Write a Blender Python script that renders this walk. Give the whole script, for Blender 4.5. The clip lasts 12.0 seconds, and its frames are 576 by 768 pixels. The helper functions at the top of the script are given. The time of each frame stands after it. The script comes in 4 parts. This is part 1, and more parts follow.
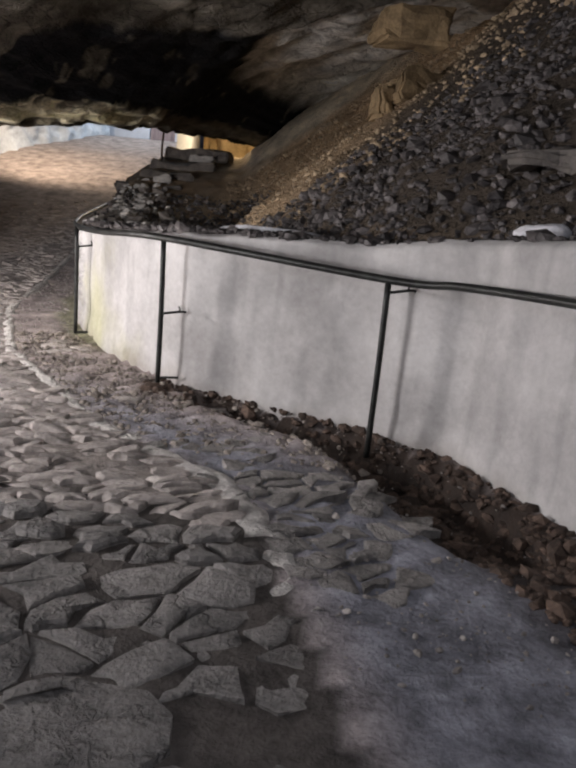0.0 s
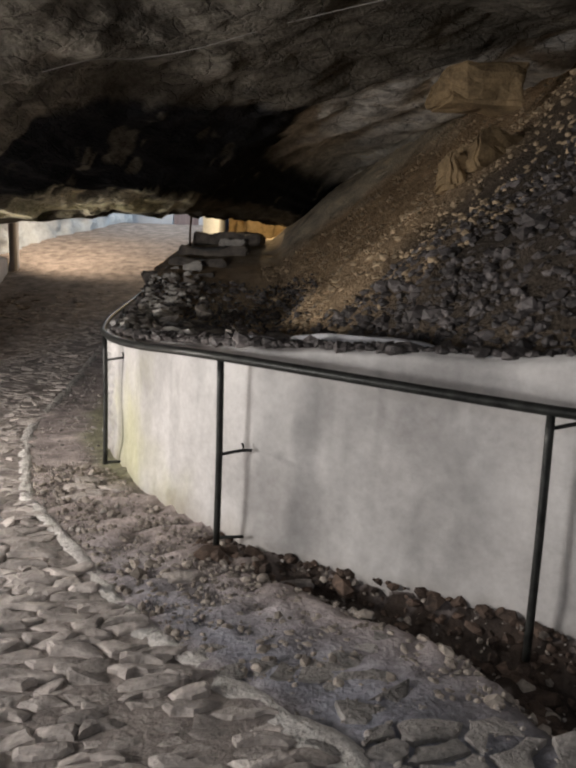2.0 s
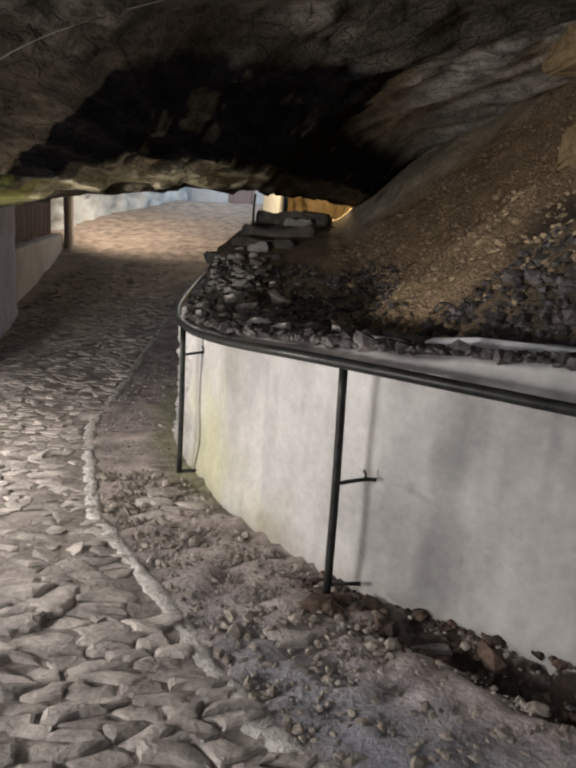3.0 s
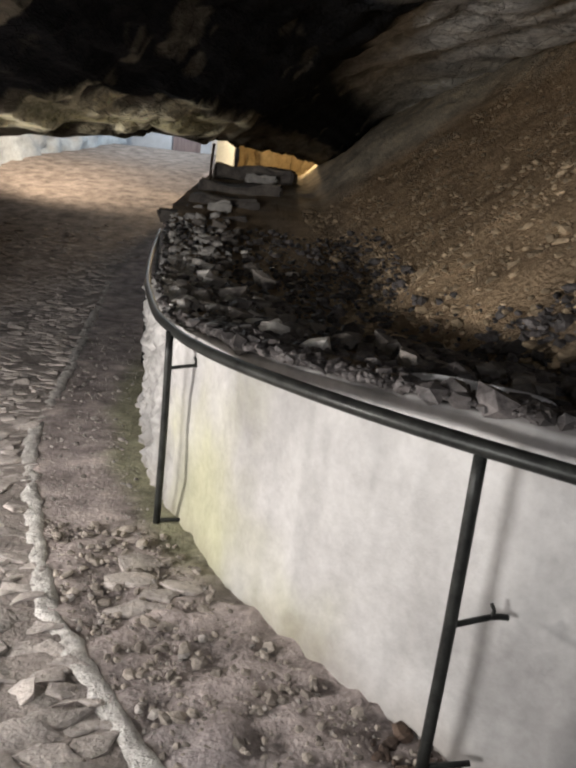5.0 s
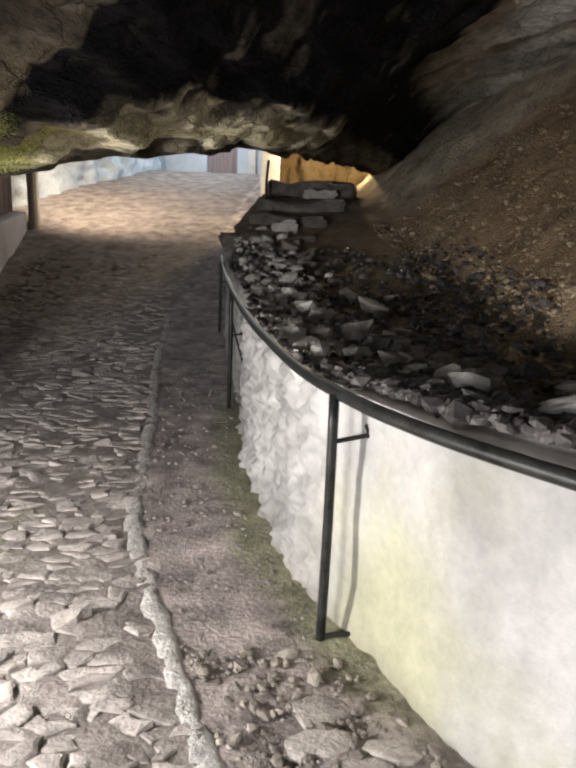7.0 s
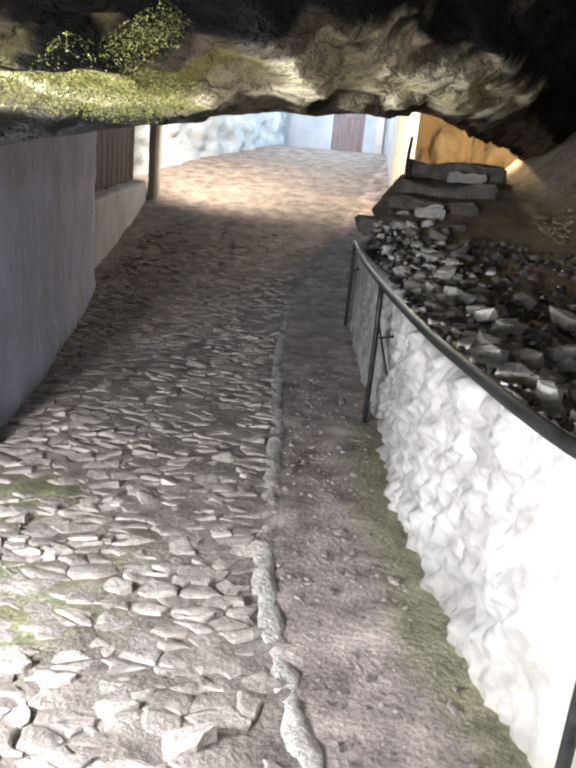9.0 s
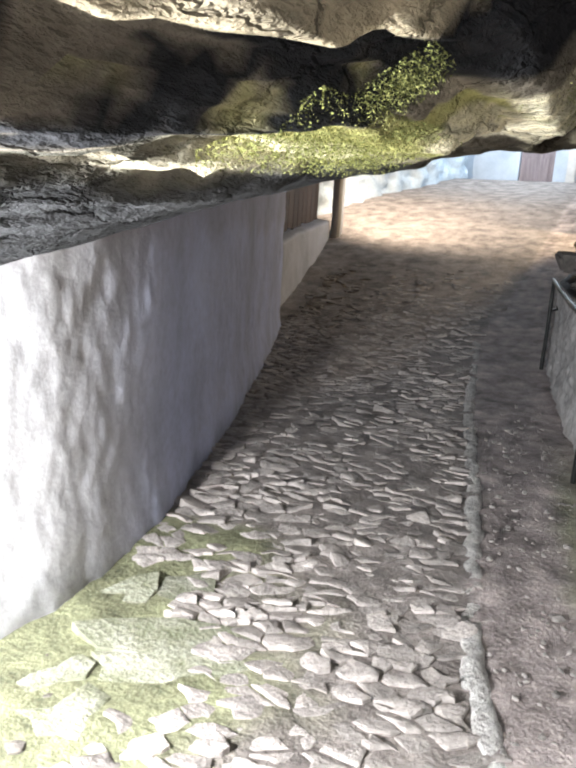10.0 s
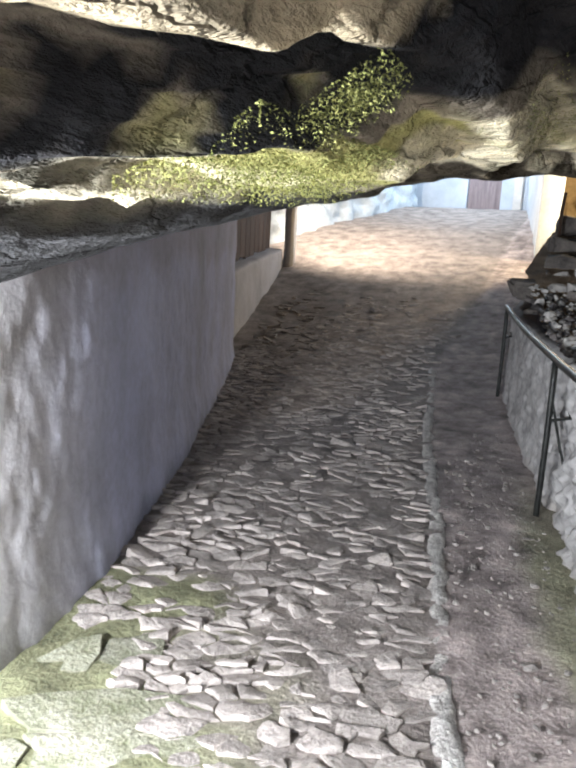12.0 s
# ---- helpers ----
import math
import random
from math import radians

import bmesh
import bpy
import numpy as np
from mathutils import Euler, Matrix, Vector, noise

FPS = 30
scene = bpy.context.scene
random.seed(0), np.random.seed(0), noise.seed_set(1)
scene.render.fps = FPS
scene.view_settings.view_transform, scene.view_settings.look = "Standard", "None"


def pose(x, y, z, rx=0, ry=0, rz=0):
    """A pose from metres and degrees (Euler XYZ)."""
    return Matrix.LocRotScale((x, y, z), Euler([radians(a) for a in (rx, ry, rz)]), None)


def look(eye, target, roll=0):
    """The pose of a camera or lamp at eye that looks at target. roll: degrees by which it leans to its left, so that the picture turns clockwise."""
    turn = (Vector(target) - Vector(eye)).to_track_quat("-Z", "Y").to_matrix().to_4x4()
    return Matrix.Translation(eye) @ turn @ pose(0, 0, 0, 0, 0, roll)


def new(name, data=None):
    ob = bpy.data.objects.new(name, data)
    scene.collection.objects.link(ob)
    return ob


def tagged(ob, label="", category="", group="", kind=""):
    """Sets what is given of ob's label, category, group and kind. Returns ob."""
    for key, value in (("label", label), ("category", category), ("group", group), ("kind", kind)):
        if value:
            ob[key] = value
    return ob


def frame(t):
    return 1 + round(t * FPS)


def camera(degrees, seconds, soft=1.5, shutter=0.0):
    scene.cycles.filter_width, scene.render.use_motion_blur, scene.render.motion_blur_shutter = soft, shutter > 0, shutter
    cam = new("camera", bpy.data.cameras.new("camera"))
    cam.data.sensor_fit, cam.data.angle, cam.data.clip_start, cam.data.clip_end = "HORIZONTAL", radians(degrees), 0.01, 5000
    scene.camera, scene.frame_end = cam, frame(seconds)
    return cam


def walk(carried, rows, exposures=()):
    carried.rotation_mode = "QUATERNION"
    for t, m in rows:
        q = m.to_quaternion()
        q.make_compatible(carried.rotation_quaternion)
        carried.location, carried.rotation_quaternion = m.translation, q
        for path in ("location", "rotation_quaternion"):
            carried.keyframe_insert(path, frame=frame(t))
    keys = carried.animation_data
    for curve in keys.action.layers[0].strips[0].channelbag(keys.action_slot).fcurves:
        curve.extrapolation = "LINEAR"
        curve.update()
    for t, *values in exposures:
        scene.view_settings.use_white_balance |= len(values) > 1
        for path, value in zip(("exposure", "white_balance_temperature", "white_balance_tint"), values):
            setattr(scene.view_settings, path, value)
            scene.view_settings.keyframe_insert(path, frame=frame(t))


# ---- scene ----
cam = camera(44.0, 12.0, soft=3.0)
PATH = [
    (0, (0.464, 0.373, 1.423), (0.374, 2.302, 0.902), 5.4),
    (0.5, (0.308, 0.649, 1.358), (0.444, 2.582, 0.863), 2.8),
    (1, (0.295, 0.962, 1.449), (0.43, 2.917, 1.051), 3.3),
    (1.2, (0.285, 1.14, 1.454), (0.195, 3.107, 1.102), 1.2),
    (1.5, (0.149, 1.341, 1.508), (0.079, 3.312, 1.176), 4.2),
    (2, (-0.022, 1.613, 1.523), (-0.193, 3.577, 1.191), 2.3),
    (2.5, (-0.253, 1.989, 1.505), (-0.599, 3.926, 1.146), 4.1),
    (3, (-0.488, 2.297, 1.511), (-0.77, 4.239, 1.124), 3.4),
    (3.2, (-0.577, 2.432, 1.514), (-0.805, 4.367, 1.064), 3.8),
    (4.8, (-1.08, 3.384, 1.559), (-1.149, 5.305, 1.008), 4.1),
    (5, (-1.126, 3.429, 1.588), (-1.193, 5.366, 1.094), 6.6),
    (5.5, (-1.284, 3.61, 1.558), (-1.391, 5.539, 1.04), 5.8),
    (6, (-1.437, 3.822, 1.536), (-1.481, 5.75, 1.01), 4.8),
    (6.5, (-1.583, 4.032, 1.541), (-1.671, 5.98, 1.098), 4.0),
    (7, (-1.766, 4.201, 1.551), (-1.925, 6.141, 1.092), 2.5),
    (7.5, (-1.918, 4.338, 1.536), (-2.339, 6.251, 1.129), 0.7),
    (7.7, (-1.968, 4.429, 1.532), (-2.483, 6.314, 1.106), 3.2),
    (9.3, (-2.302, 5.138, 1.508), (-2.7, 7.026, 0.979), 5.9),
    (9.5, (-2.349, 5.194, 1.544), (-2.855, 7.064, 1.048), 4.6),
    (10, (-2.455, 5.175, 1.55), (-3.319, 6.916, 1.076), 3.7),
    (10.5, (-2.502, 5.131, 1.562), (-3.501, 6.801, 1.102), 4.3),
    (11, (-2.508, 5.142, 1.569), (-3.487, 6.824, 1.111), 3.3),
    (11.5, (-2.489, 5.204, 1.566), (-3.438, 6.902, 1.099), 2.3),
    (12, (-2.519, 5.355, 1.561), (-3.285, 7.16, 1.168), 3.2),
]
EXPOSURES = [(0.0, 0.35, 6700, 16), (1.5, 0.2, 6950, 14), (2.5, 0.05, 7000, 12), (3.0, 0.0, 6950, 12), (5.0, 0.2, 6800, 11), (6.5, 0.3, 6750, 11), (7.5, 0.66, 6500, 10), (9.5, 1.15, 6200, 9), (10.0, 1.2, 6150, 8), (10.5, 0.55, 6200, 8), (11.0, 0.4, 6250, 8), (12.0, 1.25, 6000, 9)]
walk(cam, [(t, look(eye, target, roll)) for t, eye, target, roll in PATH], EXPOSURES)

# ---- world and lamps ----
world = bpy.data.worlds.new("night")
scene.world = world
world.use_nodes = True
world.node_tree.nodes["Background"].inputs["Color"].default_value = (0.55, 0.65, 1.0, 1)
world.node_tree.nodes["Background"].inputs["Strength"].default_value = 0.03


def lamp(name, place, watts, colour, radius):
    data = bpy.data.lights.new(name, "POINT")
    data.energy, data.color, data.shadow_soft_size = watts, colour, radius
    ob = new(name, data)
    ob.location = place
    return ob


def flood(name, place, target, watts, colour, radius, angle, blend):
    data = bpy.data.lights.new(name, "SPOT")
    data.energy, data.color, data.shadow_soft_size, data.spot_size, data.spot_blend = watts, colour, radius, radians(angle), blend
    new(name, data).matrix_basis = look(place, target)


flood("wall_lamp_light", (-3.95, 5.4, 0.95), (-3.2, 6.5, 0.6), 225, (1.0, 0.98, 0.965), 0.08, 176, 0.3)
# Unseen fill, added to even the fall-off along lane and slope.
flood("vault_fill_light", (-3.9, 2.2, 1.25), (-1.5, 7.0, 1.2), 640, (0.97, 0.98, 1.0), 0.5, 164, 0.6)
# Hidden fill added above the far end to brighten house and rock wall.
lamp("house_fill_light", (-5.6, 22.4, 4.9), 210, (0.82, 0.92, 1.0), 0.2)
flood("street_lamp_light", (-7.1, 17.3, 3.7), (-6.3, 19.5, 1.9), 520, (1.0, 0.8, 0.6), 0.08, 126, 0.55)
lamp("yard_lamp_light", (-2.2, 17.9, 3.0), 170, (1.0, 0.74, 0.42), 0.12)
# Cool fill added out of view over the near paving.
lamp("lane_fill_light", (0.1, 0.2, 2.8), 80, (0.84, 0.9, 1.0), 0.3)

# ---- tools ----
rng = np.random.default_rng(7)


def table(v, xs, ys):
    return float(np.interp(v, xs, ys))


def smooth(v, a, b):
    k = min(1.0, max(0.0, (v - a) / (b - a)))
    return k * k * (3 - 2 * k)


def fbm(x, y, z, octaves=4):
    return noise.fractal(Vector((x, y, z)), 1.0, 2.0, octaves)


def mesh_object(name, verts, faces, material, parent=None, soft=True, label=""):
    me = bpy.data.meshes.new(name)
    me.from_pydata([tuple(v) for v in verts], [], faces)
    me.materials.append(material)
    me.polygons.foreach_set("use_smooth", [soft] * len(me.polygons))
    me.update()
    ob = new(name, me)
    if parent is not None:
        ob.parent = parent
    if label:
        ob["label"] = label
    return ob


def part(name, bm, material, parent, label="", soft=False):
    me = bpy.data.meshes.new(name)
    bm.to_mesh(me)
    bm.free()
    me.materials.append(material)
    me.polygons.foreach_set("use_smooth", [soft] * len(me.polygons))
    ob = new(name, me)
    ob.parent = parent
    if label:
        ob["label"] = label
    return ob


def tint(ob, colours):
    layer = ob.data.color_attributes.new("tint", "FLOAT_COLOR", "POINT")
    layer.data.foreach_set("color", np.asarray(colours, dtype=np.float32).reshape(-1))


def grid_faces(nu, nv):
    return [(i * nv + j, (i + 1) * nv + j, (i + 1) * nv + j + 1, i * nv + j + 1) for i in range(nu - 1) for j in range(nv - 1)]


# ---- materials ----
def material(name, dark, light, scale=3.0, fine=40.0, rough=0.85, bump=0.35, distance=0.02, per="", spread=0.25, attribute=False, metal=0.0, stretch=(1, 1, 1), coarse=0.0, cracks=0.0, spec=0.35):
    """Two colours mixed by coarse and fine noise, with relief; per: object or island, for a shade of its own."""
    m = bpy.data.materials.new(name)
    m.use_nodes = True
    n, l = m.node_tree.nodes, m.node_tree.links
    b = n["Principled BSDF"]
    b.inputs["Metallic"].default_value = metal
    b.inputs["Specular IOR Level"].default_value = spec
    geo = n.new("ShaderNodeNewGeometry")
    mapping = n.new("ShaderNodeMapping")
    mapping.inputs["Scale"].default_value = stretch
    l.new(geo.outputs["Position"], mapping.inputs["Vector"])
    big, small = n.new("ShaderNodeTexNoise"), n.new("ShaderNodeTexNoise")
    for node, s, detail in ((big, scale, 6), (small, fine, 5)):
        node.inputs["Scale"].default_value, node.inputs["Detail"].default_value = s, detail
        node.inputs["Roughness"].default_value = 0.62
        l.new(mapping.outputs["Vector"], node.inputs["Vector"])
    add = n.new("ShaderNodeMath")
    add.operation = "MULTIPLY_ADD"
    l.new(small.outputs["Fac"], add.inputs[0])
    add.inputs[1].default_value = 0.45
    l.new(big.outputs["Fac"], add.inputs[2])
    ramp = n.new("ShaderNodeMapRange")
    ramp.inputs["From Min"].default_value, ramp.inputs["From Max"].default_value = 0.52, 0.92
    l.new(add.outputs[0], ramp.inputs["Value"])
    mix = n.new("ShaderNodeMix")
    mix.data_type = "RGBA"
    mix.inputs["A"].default_value, mix.inputs["B"].default_value = (*dark, 1), (*light, 1)
    l.new(ramp.outputs["Result"], mix.inputs["Factor"])
    out = mix.outputs["Result"]
    if attribute:
        att = n.new("ShaderNodeAttribute")
        att.attribute_name = "tint"
        mul = n.new("ShaderNodeMix")
        mul.data_type, mul.blend_type = "RGBA", "MULTIPLY"
        mul.inputs["Factor"].default_value = 1.0
        l.new(out, mul.inputs["A"])
        l.new(att.outputs["Color"], mul.inputs["B"])
        out = mul.outputs["Result"]
    if per:
        hsv = n.new("ShaderNodeHueSaturation")
        shade = n.new("ShaderNodeMapRange")
        shade.inputs["To Min"].default_value, shade.inputs["To Max"].default_value = 1 - spread, 1 + spread
        if per == "object":
            info = n.new("ShaderNodeObjectInfo")
            l.new(info.outputs["Random"], shade.inputs["Value"])
        else:
            l.new(geo.outputs["Random Per Island"], shade.inputs["Value"])
        l.new(shade.outputs["Result"], hsv.inputs["Value"])
        l.new(out, hsv.inputs["Color"])
        out = hsv.outputs["Color"]
    height_in = None
    if cracks:
        vor = n.new("ShaderNodeTexVoronoi")
        vor.feature = "DISTANCE_TO_EDGE"
        vor.inputs["Scale"].default_value = cracks
        warp = n.new("ShaderNodeMix")
        warp.data_type, warp.blend_type = "RGBA", "LINEAR_LIGHT"
        warp.inputs["Factor"].default_value = 0.22
        l.new(mapping.outputs["Vector"], warp.inputs["A"])
        l.new(big.outputs["Color"], warp.inputs["B"])
        l.new(warp.outputs["Result"], vor.inputs["Vector"])
        line = n.new("ShaderNodeMapRange")
        line.inputs["From Max"].default_value, line.inputs["To Min"].default_value = 0.028, 0.3
        l.new(vor.outputs["Distance"], line.inputs["Value"])
        seam = n.new("ShaderNodeMix")
        seam.data_type, seam.blend_type = "RGBA", "MULTIPLY"
        seam.inputs["Factor"].default_value = 0.35
        l.new(out, seam.inputs["A"])
        l.new(line.outputs["Result"], seam.inputs["B"])
        out, height_in = seam.outputs["Result"], line.outputs["Result"]
    l.new(out, b.inputs["Base Color"])
    gloss = n.new("ShaderNodeMapRange")
    gloss.inputs["To Min"].default_value, gloss.inputs["To Max"].default_value = max(0.05, rough - 0.12), min(1.0, rough + 0.12)
    l.new(big.outputs["Fac"], gloss.inputs["Value"])
    l.new(gloss.outputs["Result"], b.inputs["Roughness"])
    relief = n.new("ShaderNodeBump")
    relief.inputs["Strength"].default_value, relief.inputs["Distance"].default_value = bump, distance
    height = n.new("ShaderNodeMath")
    height.operation = "MULTIPLY_ADD"
    l.new(big.outputs["Fac"], height.inputs[0])
    height.inputs[1].default_value = coarse
    l.new(small.outputs["Fac"], height.inputs[2])
    total = height.outputs[0]
    if height_in is not None:
        deep = n.new("ShaderNodeMath")
        deep.operation = "MULTIPLY_ADD"
        l.new(height_in, deep.inputs[0])
        deep.inputs[1].default_value = 0.6
        l.new(total, deep.inputs[2])
        total = deep.outputs[0]
    l.new(total, relief.inputs["Height"])
    l.new(relief.outputs["Normal"], b.inputs["Normal"])
    return m


M_ROCK = material("overhang_rock", (0.17, 0.16, 0.138), (0.50, 0.465, 0.40), 2.2, 15, 0.92, 0.9, 0.04, attribute=True, stretch=(0.9, 0.9, 2.4), coarse=1.0, cracks=2.6, spec=0.12)
M_PLASTER = material("whitewashed_plaster", (0.41, 0.395, 0.385), (0.61, 0.595, 0.58), 1.6, 24, 0.88, 0.3, 0.016, attribute=True, coarse=0.8)
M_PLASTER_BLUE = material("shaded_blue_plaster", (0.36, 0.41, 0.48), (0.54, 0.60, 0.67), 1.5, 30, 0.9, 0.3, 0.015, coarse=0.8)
M_GROUND = material("earthy_cement", (0.13, 0.115, 0.108), (0.44, 0.40, 0.375), 4.5, 40, 0.78, 0.65, 0.025, attribute=True, coarse=0.6)
M_COBBLE = material("worn_cobble", (0.22, 0.195, 0.18), (0.56, 0.505, 0.465), 7, 50, 0.8, 0.7, 0.018, per="object", spread=0.22, coarse=0.8)
M_COBBLES = material("worn_cobbles", (0.22, 0.195, 0.18), (0.56, 0.505, 0.465), 7, 50, 0.8, 0.7, 0.018, per="island", spread=0.22, coarse=0.8)
M_FLAG = material("grey_flagstone", (0.11, 0.105, 0.10), (0.37, 0.345, 0.325), 5, 45, 0.7, 0.9, 0.025, per="object", spread=0.28, coarse=0.9, cracks=1.6)
M_MOSSY = material("mossy_stone", (0.15, 0.16, 0.09), (0.42, 0.41, 0.33), 6, 50, 0.85, 0.8, 0.02, per="object", spread=0.2, coarse=0.8)
M_CURB = material("pale_mortar_edge", (0.40, 0.375, 0.35), (0.84, 0.81, 0.77), 16, 60, 0.85, 0.9, 0.03, coarse=0.8)
M_EARTH = material("brown_earth_slope", (0.29, 0.215, 0.135), (0.68, 0.51, 0.33), 3.0, 34, 0.95, 1.0, 0.06, attribute=True, coarse=0.8)
M_GRAVEL = material("earthy_gravel", (0.20, 0.15, 0.095), (0.50, 0.38, 0.25), 12, 60, 0.92, 0.5, 0.01, per="island", spread=0.45)
M_RUBBLE = material("dark_rubble", (0.014, 0.012, 0.013), (0.14, 0.125, 0.12), 10, 60, 0.5, 0.5, 0.01, per="island", spread=0.6)
M_STONE = material("loose_pale_stone", (0.36, 0.34, 0.32), (0.66, 0.63, 0.58), 8, 45, 0.85, 0.5, 0.012, per="object", spread=0.3)
M_DARKSTONE = material("dark_stone", (0.09, 0.08, 0.075), (0.27, 0.24, 0.21), 6, 40, 0.85, 0.6, 0.015, per="object", spread=0.3)
M_OCHRE = material("ochre_sandstone", (0.13, 0.09, 0.05), (0.36, 0.255, 0.14), 5, 40, 0.9, 0.6, 0.02)
M_IRON = material("painted_iron", (0.012, 0.012, 0.012), (0.045, 0.047, 0.043), 14, 90, 0.42, 0.25, 0.002, metal=0.35)
M_LEAF = material("green_leaf", (0.12, 0.135, 0.035), (0.30, 0.30, 0.10), 12, 60, 0.8, 0.1, 0.002, per="island", spread=0.35)
M_WOOD = material("dark_board", (0.035, 0.022, 0.016), (0.10, 0.06, 0.04), 3, 30, 0.7, 0.4, 0.005, per="object", spread=0.3, stretch=(6, 6, 0.5))
M_WHITE = material("far_plaster", (0.46, 0.45, 0.44), (0.66, 0.645, 0.62), 1.5, 30, 0.9, 0.3, 0.015, coarse=0.8)
M_ROCKBLUE = material("bluish_rock", (0.34, 0.40, 0.46), (0.60, 0.67, 0.72), 2.5, 18, 0.9, 0.8, 0.04, coarse=1.0)
M_DOOR = material("faded_door", (0.16, 0.13, 0.14), (0.30, 0.25, 0.26), 3, 30, 0.7, 0.3, 0.005, stretch=(6, 6, 0.5))
M_CABLE = material("grey_cable", (0.30, 0.29, 0.27), (0.42, 0.41, 0.39), 10, 60, 0.5, 0.1, 0.001)
M_WARMROCK = material("yellow_rock", (0.34, 0.25, 0.13), (0.62, 0.48, 0.28), 2.5, 18, 0.9, 0.8, 0.05, coarse=1.0)

# ---- plan of the lane ----
WALL_X = ((-1.0, 1.0, 2.0, 3.0, 3.7, 4.35, 4.75, 5.26, 5.72, 6.16, 6.62, 6.85, 7.22, 7.8, 8.65, 9.6, 10.5, 12.0, 13.0, 15.5),
          (3.4, 2.9, 2.4, 1.95, 1.63, 1.28, 0.70, -0.52, -1.0, -1.38, -1.66, -1.8, -1.97, -2.16, -2.39, -2.53, -2.75, -3.1, -3.32, -3.2))
CURB_X = ((1.2, 2.12, 2.57, 3.11, 3.62, 4.2, 4.57, 5.04, 5.75, 6.26, 7.0, 7.5, 8.1, 9.25, 11.08, 13.4),
          (0.85, 0.63, 0.49, 0.3, 0.05, -0.7, -1.06, -1.4, -2.0, -2.26, -2.6, -2.8, -2.95, -3.2, -3.67, -4.15))
LEFT_X = ((4.0, 5.5, 6.1, 6.56, 7.0, 7.28, 7.87, 8.58, 9.51, 10.6, 12.8), (-4.75, -4.6, -4.47, -4.36, -4.325, -4.36, -4.48, -4.75, -5.08, -5.55, -6.42))
GROUND_Z = ((11.0, 12.0, 13.4, 15.0, 17.0, 20.0, 23.6, 30.0, 60.0), (0.0, 0.06, 0.22, 0.52, 1.05, 1.92, 2.58, 2.7, 3.0))


def wall_x(y):
    return table(y, *WALL_X)


def ground_z(x, y):
    z = table(y, *GROUND_Z)
    d = wall_x(y) - x
    if 3.0 < y < 5.6:
        z -= 0.2 * smooth(d, 0.1, 0.28) * (1 - smooth(d, 0.58, 0.85)) * smooth(y, 3.0, 3.5) * (1 - smooth(y, 4.9, 5.5)) * smooth(x, -0.6, 0.2)
    return z


FOOT_X = ((2.0, 3.8, 4.5, 5.3, 6.5, 7.5, 8.5, 11.0, 14.5, 16.0, 18.0), (2.9, 2.0, 1.3, 0.45, -0.2, -0.6, -0.75, -0.75, -1.5, -1.7, -1.9))
TERRACE_Z = ((2.0, 4.0, 5.0, 6.5, 7.5, 10.0, 12.0, 14.5, 16.0, 18.0), (1.40, 1.28, 1.13, 0.985, 0.89, 0.92, 1.15, 1.75, 1.95, 2.1))


def slope_z(x, y):
    rise = max(0.0, x - table(y, *FOOT_X))
    return table(y, *TERRACE_Z) + 0.85 * rise + 0.25 * max(0.0, rise - 2.0)


LIP_Y = (-4.0, 5.2, 6.2, 6.94, 8.0, 8.9, 10.0, 12.0, 14.0, 16.0, 18.0)
LIP_X = (-4.0, -3.4, -3.25, -3.15, -2.95, -2.6, -2.35, -2.3, -2.0, -1.6, -1.4)
LIP_Z = (1.55, 1.48, 1.59, 1.665, 1.82, 1.92, 2.0, 2.12, 2.22, 2.24, 2.24)
RISE = ((0.0, 0.25, 0.4, 0.7, 1.0, 1.5, 2.5, 4.0, 7.0), (0.0, 0.09, 0.18, 0.48, 0.82, 1.12, 1.45, 1.8, 2.2))


def ceiling_z(x, y):
    d = x - table(y, LIP_Y, LIP_X)
    z = table(y, LIP_Y, LIP_Z)
    if d >= 0:
        return z + table(d, *RISE)
    fall = table(y, (5.0, 6.2, 6.63, 7.0, 7.21, 7.6, 8.2, 9.6, 11.0), (-0.34, -0.33, -0.3, -0.25, -0.195, -0.13, -0.04, 0.5, 1.0))
    return z - fall * d if d > -3 else z + 3 * fall


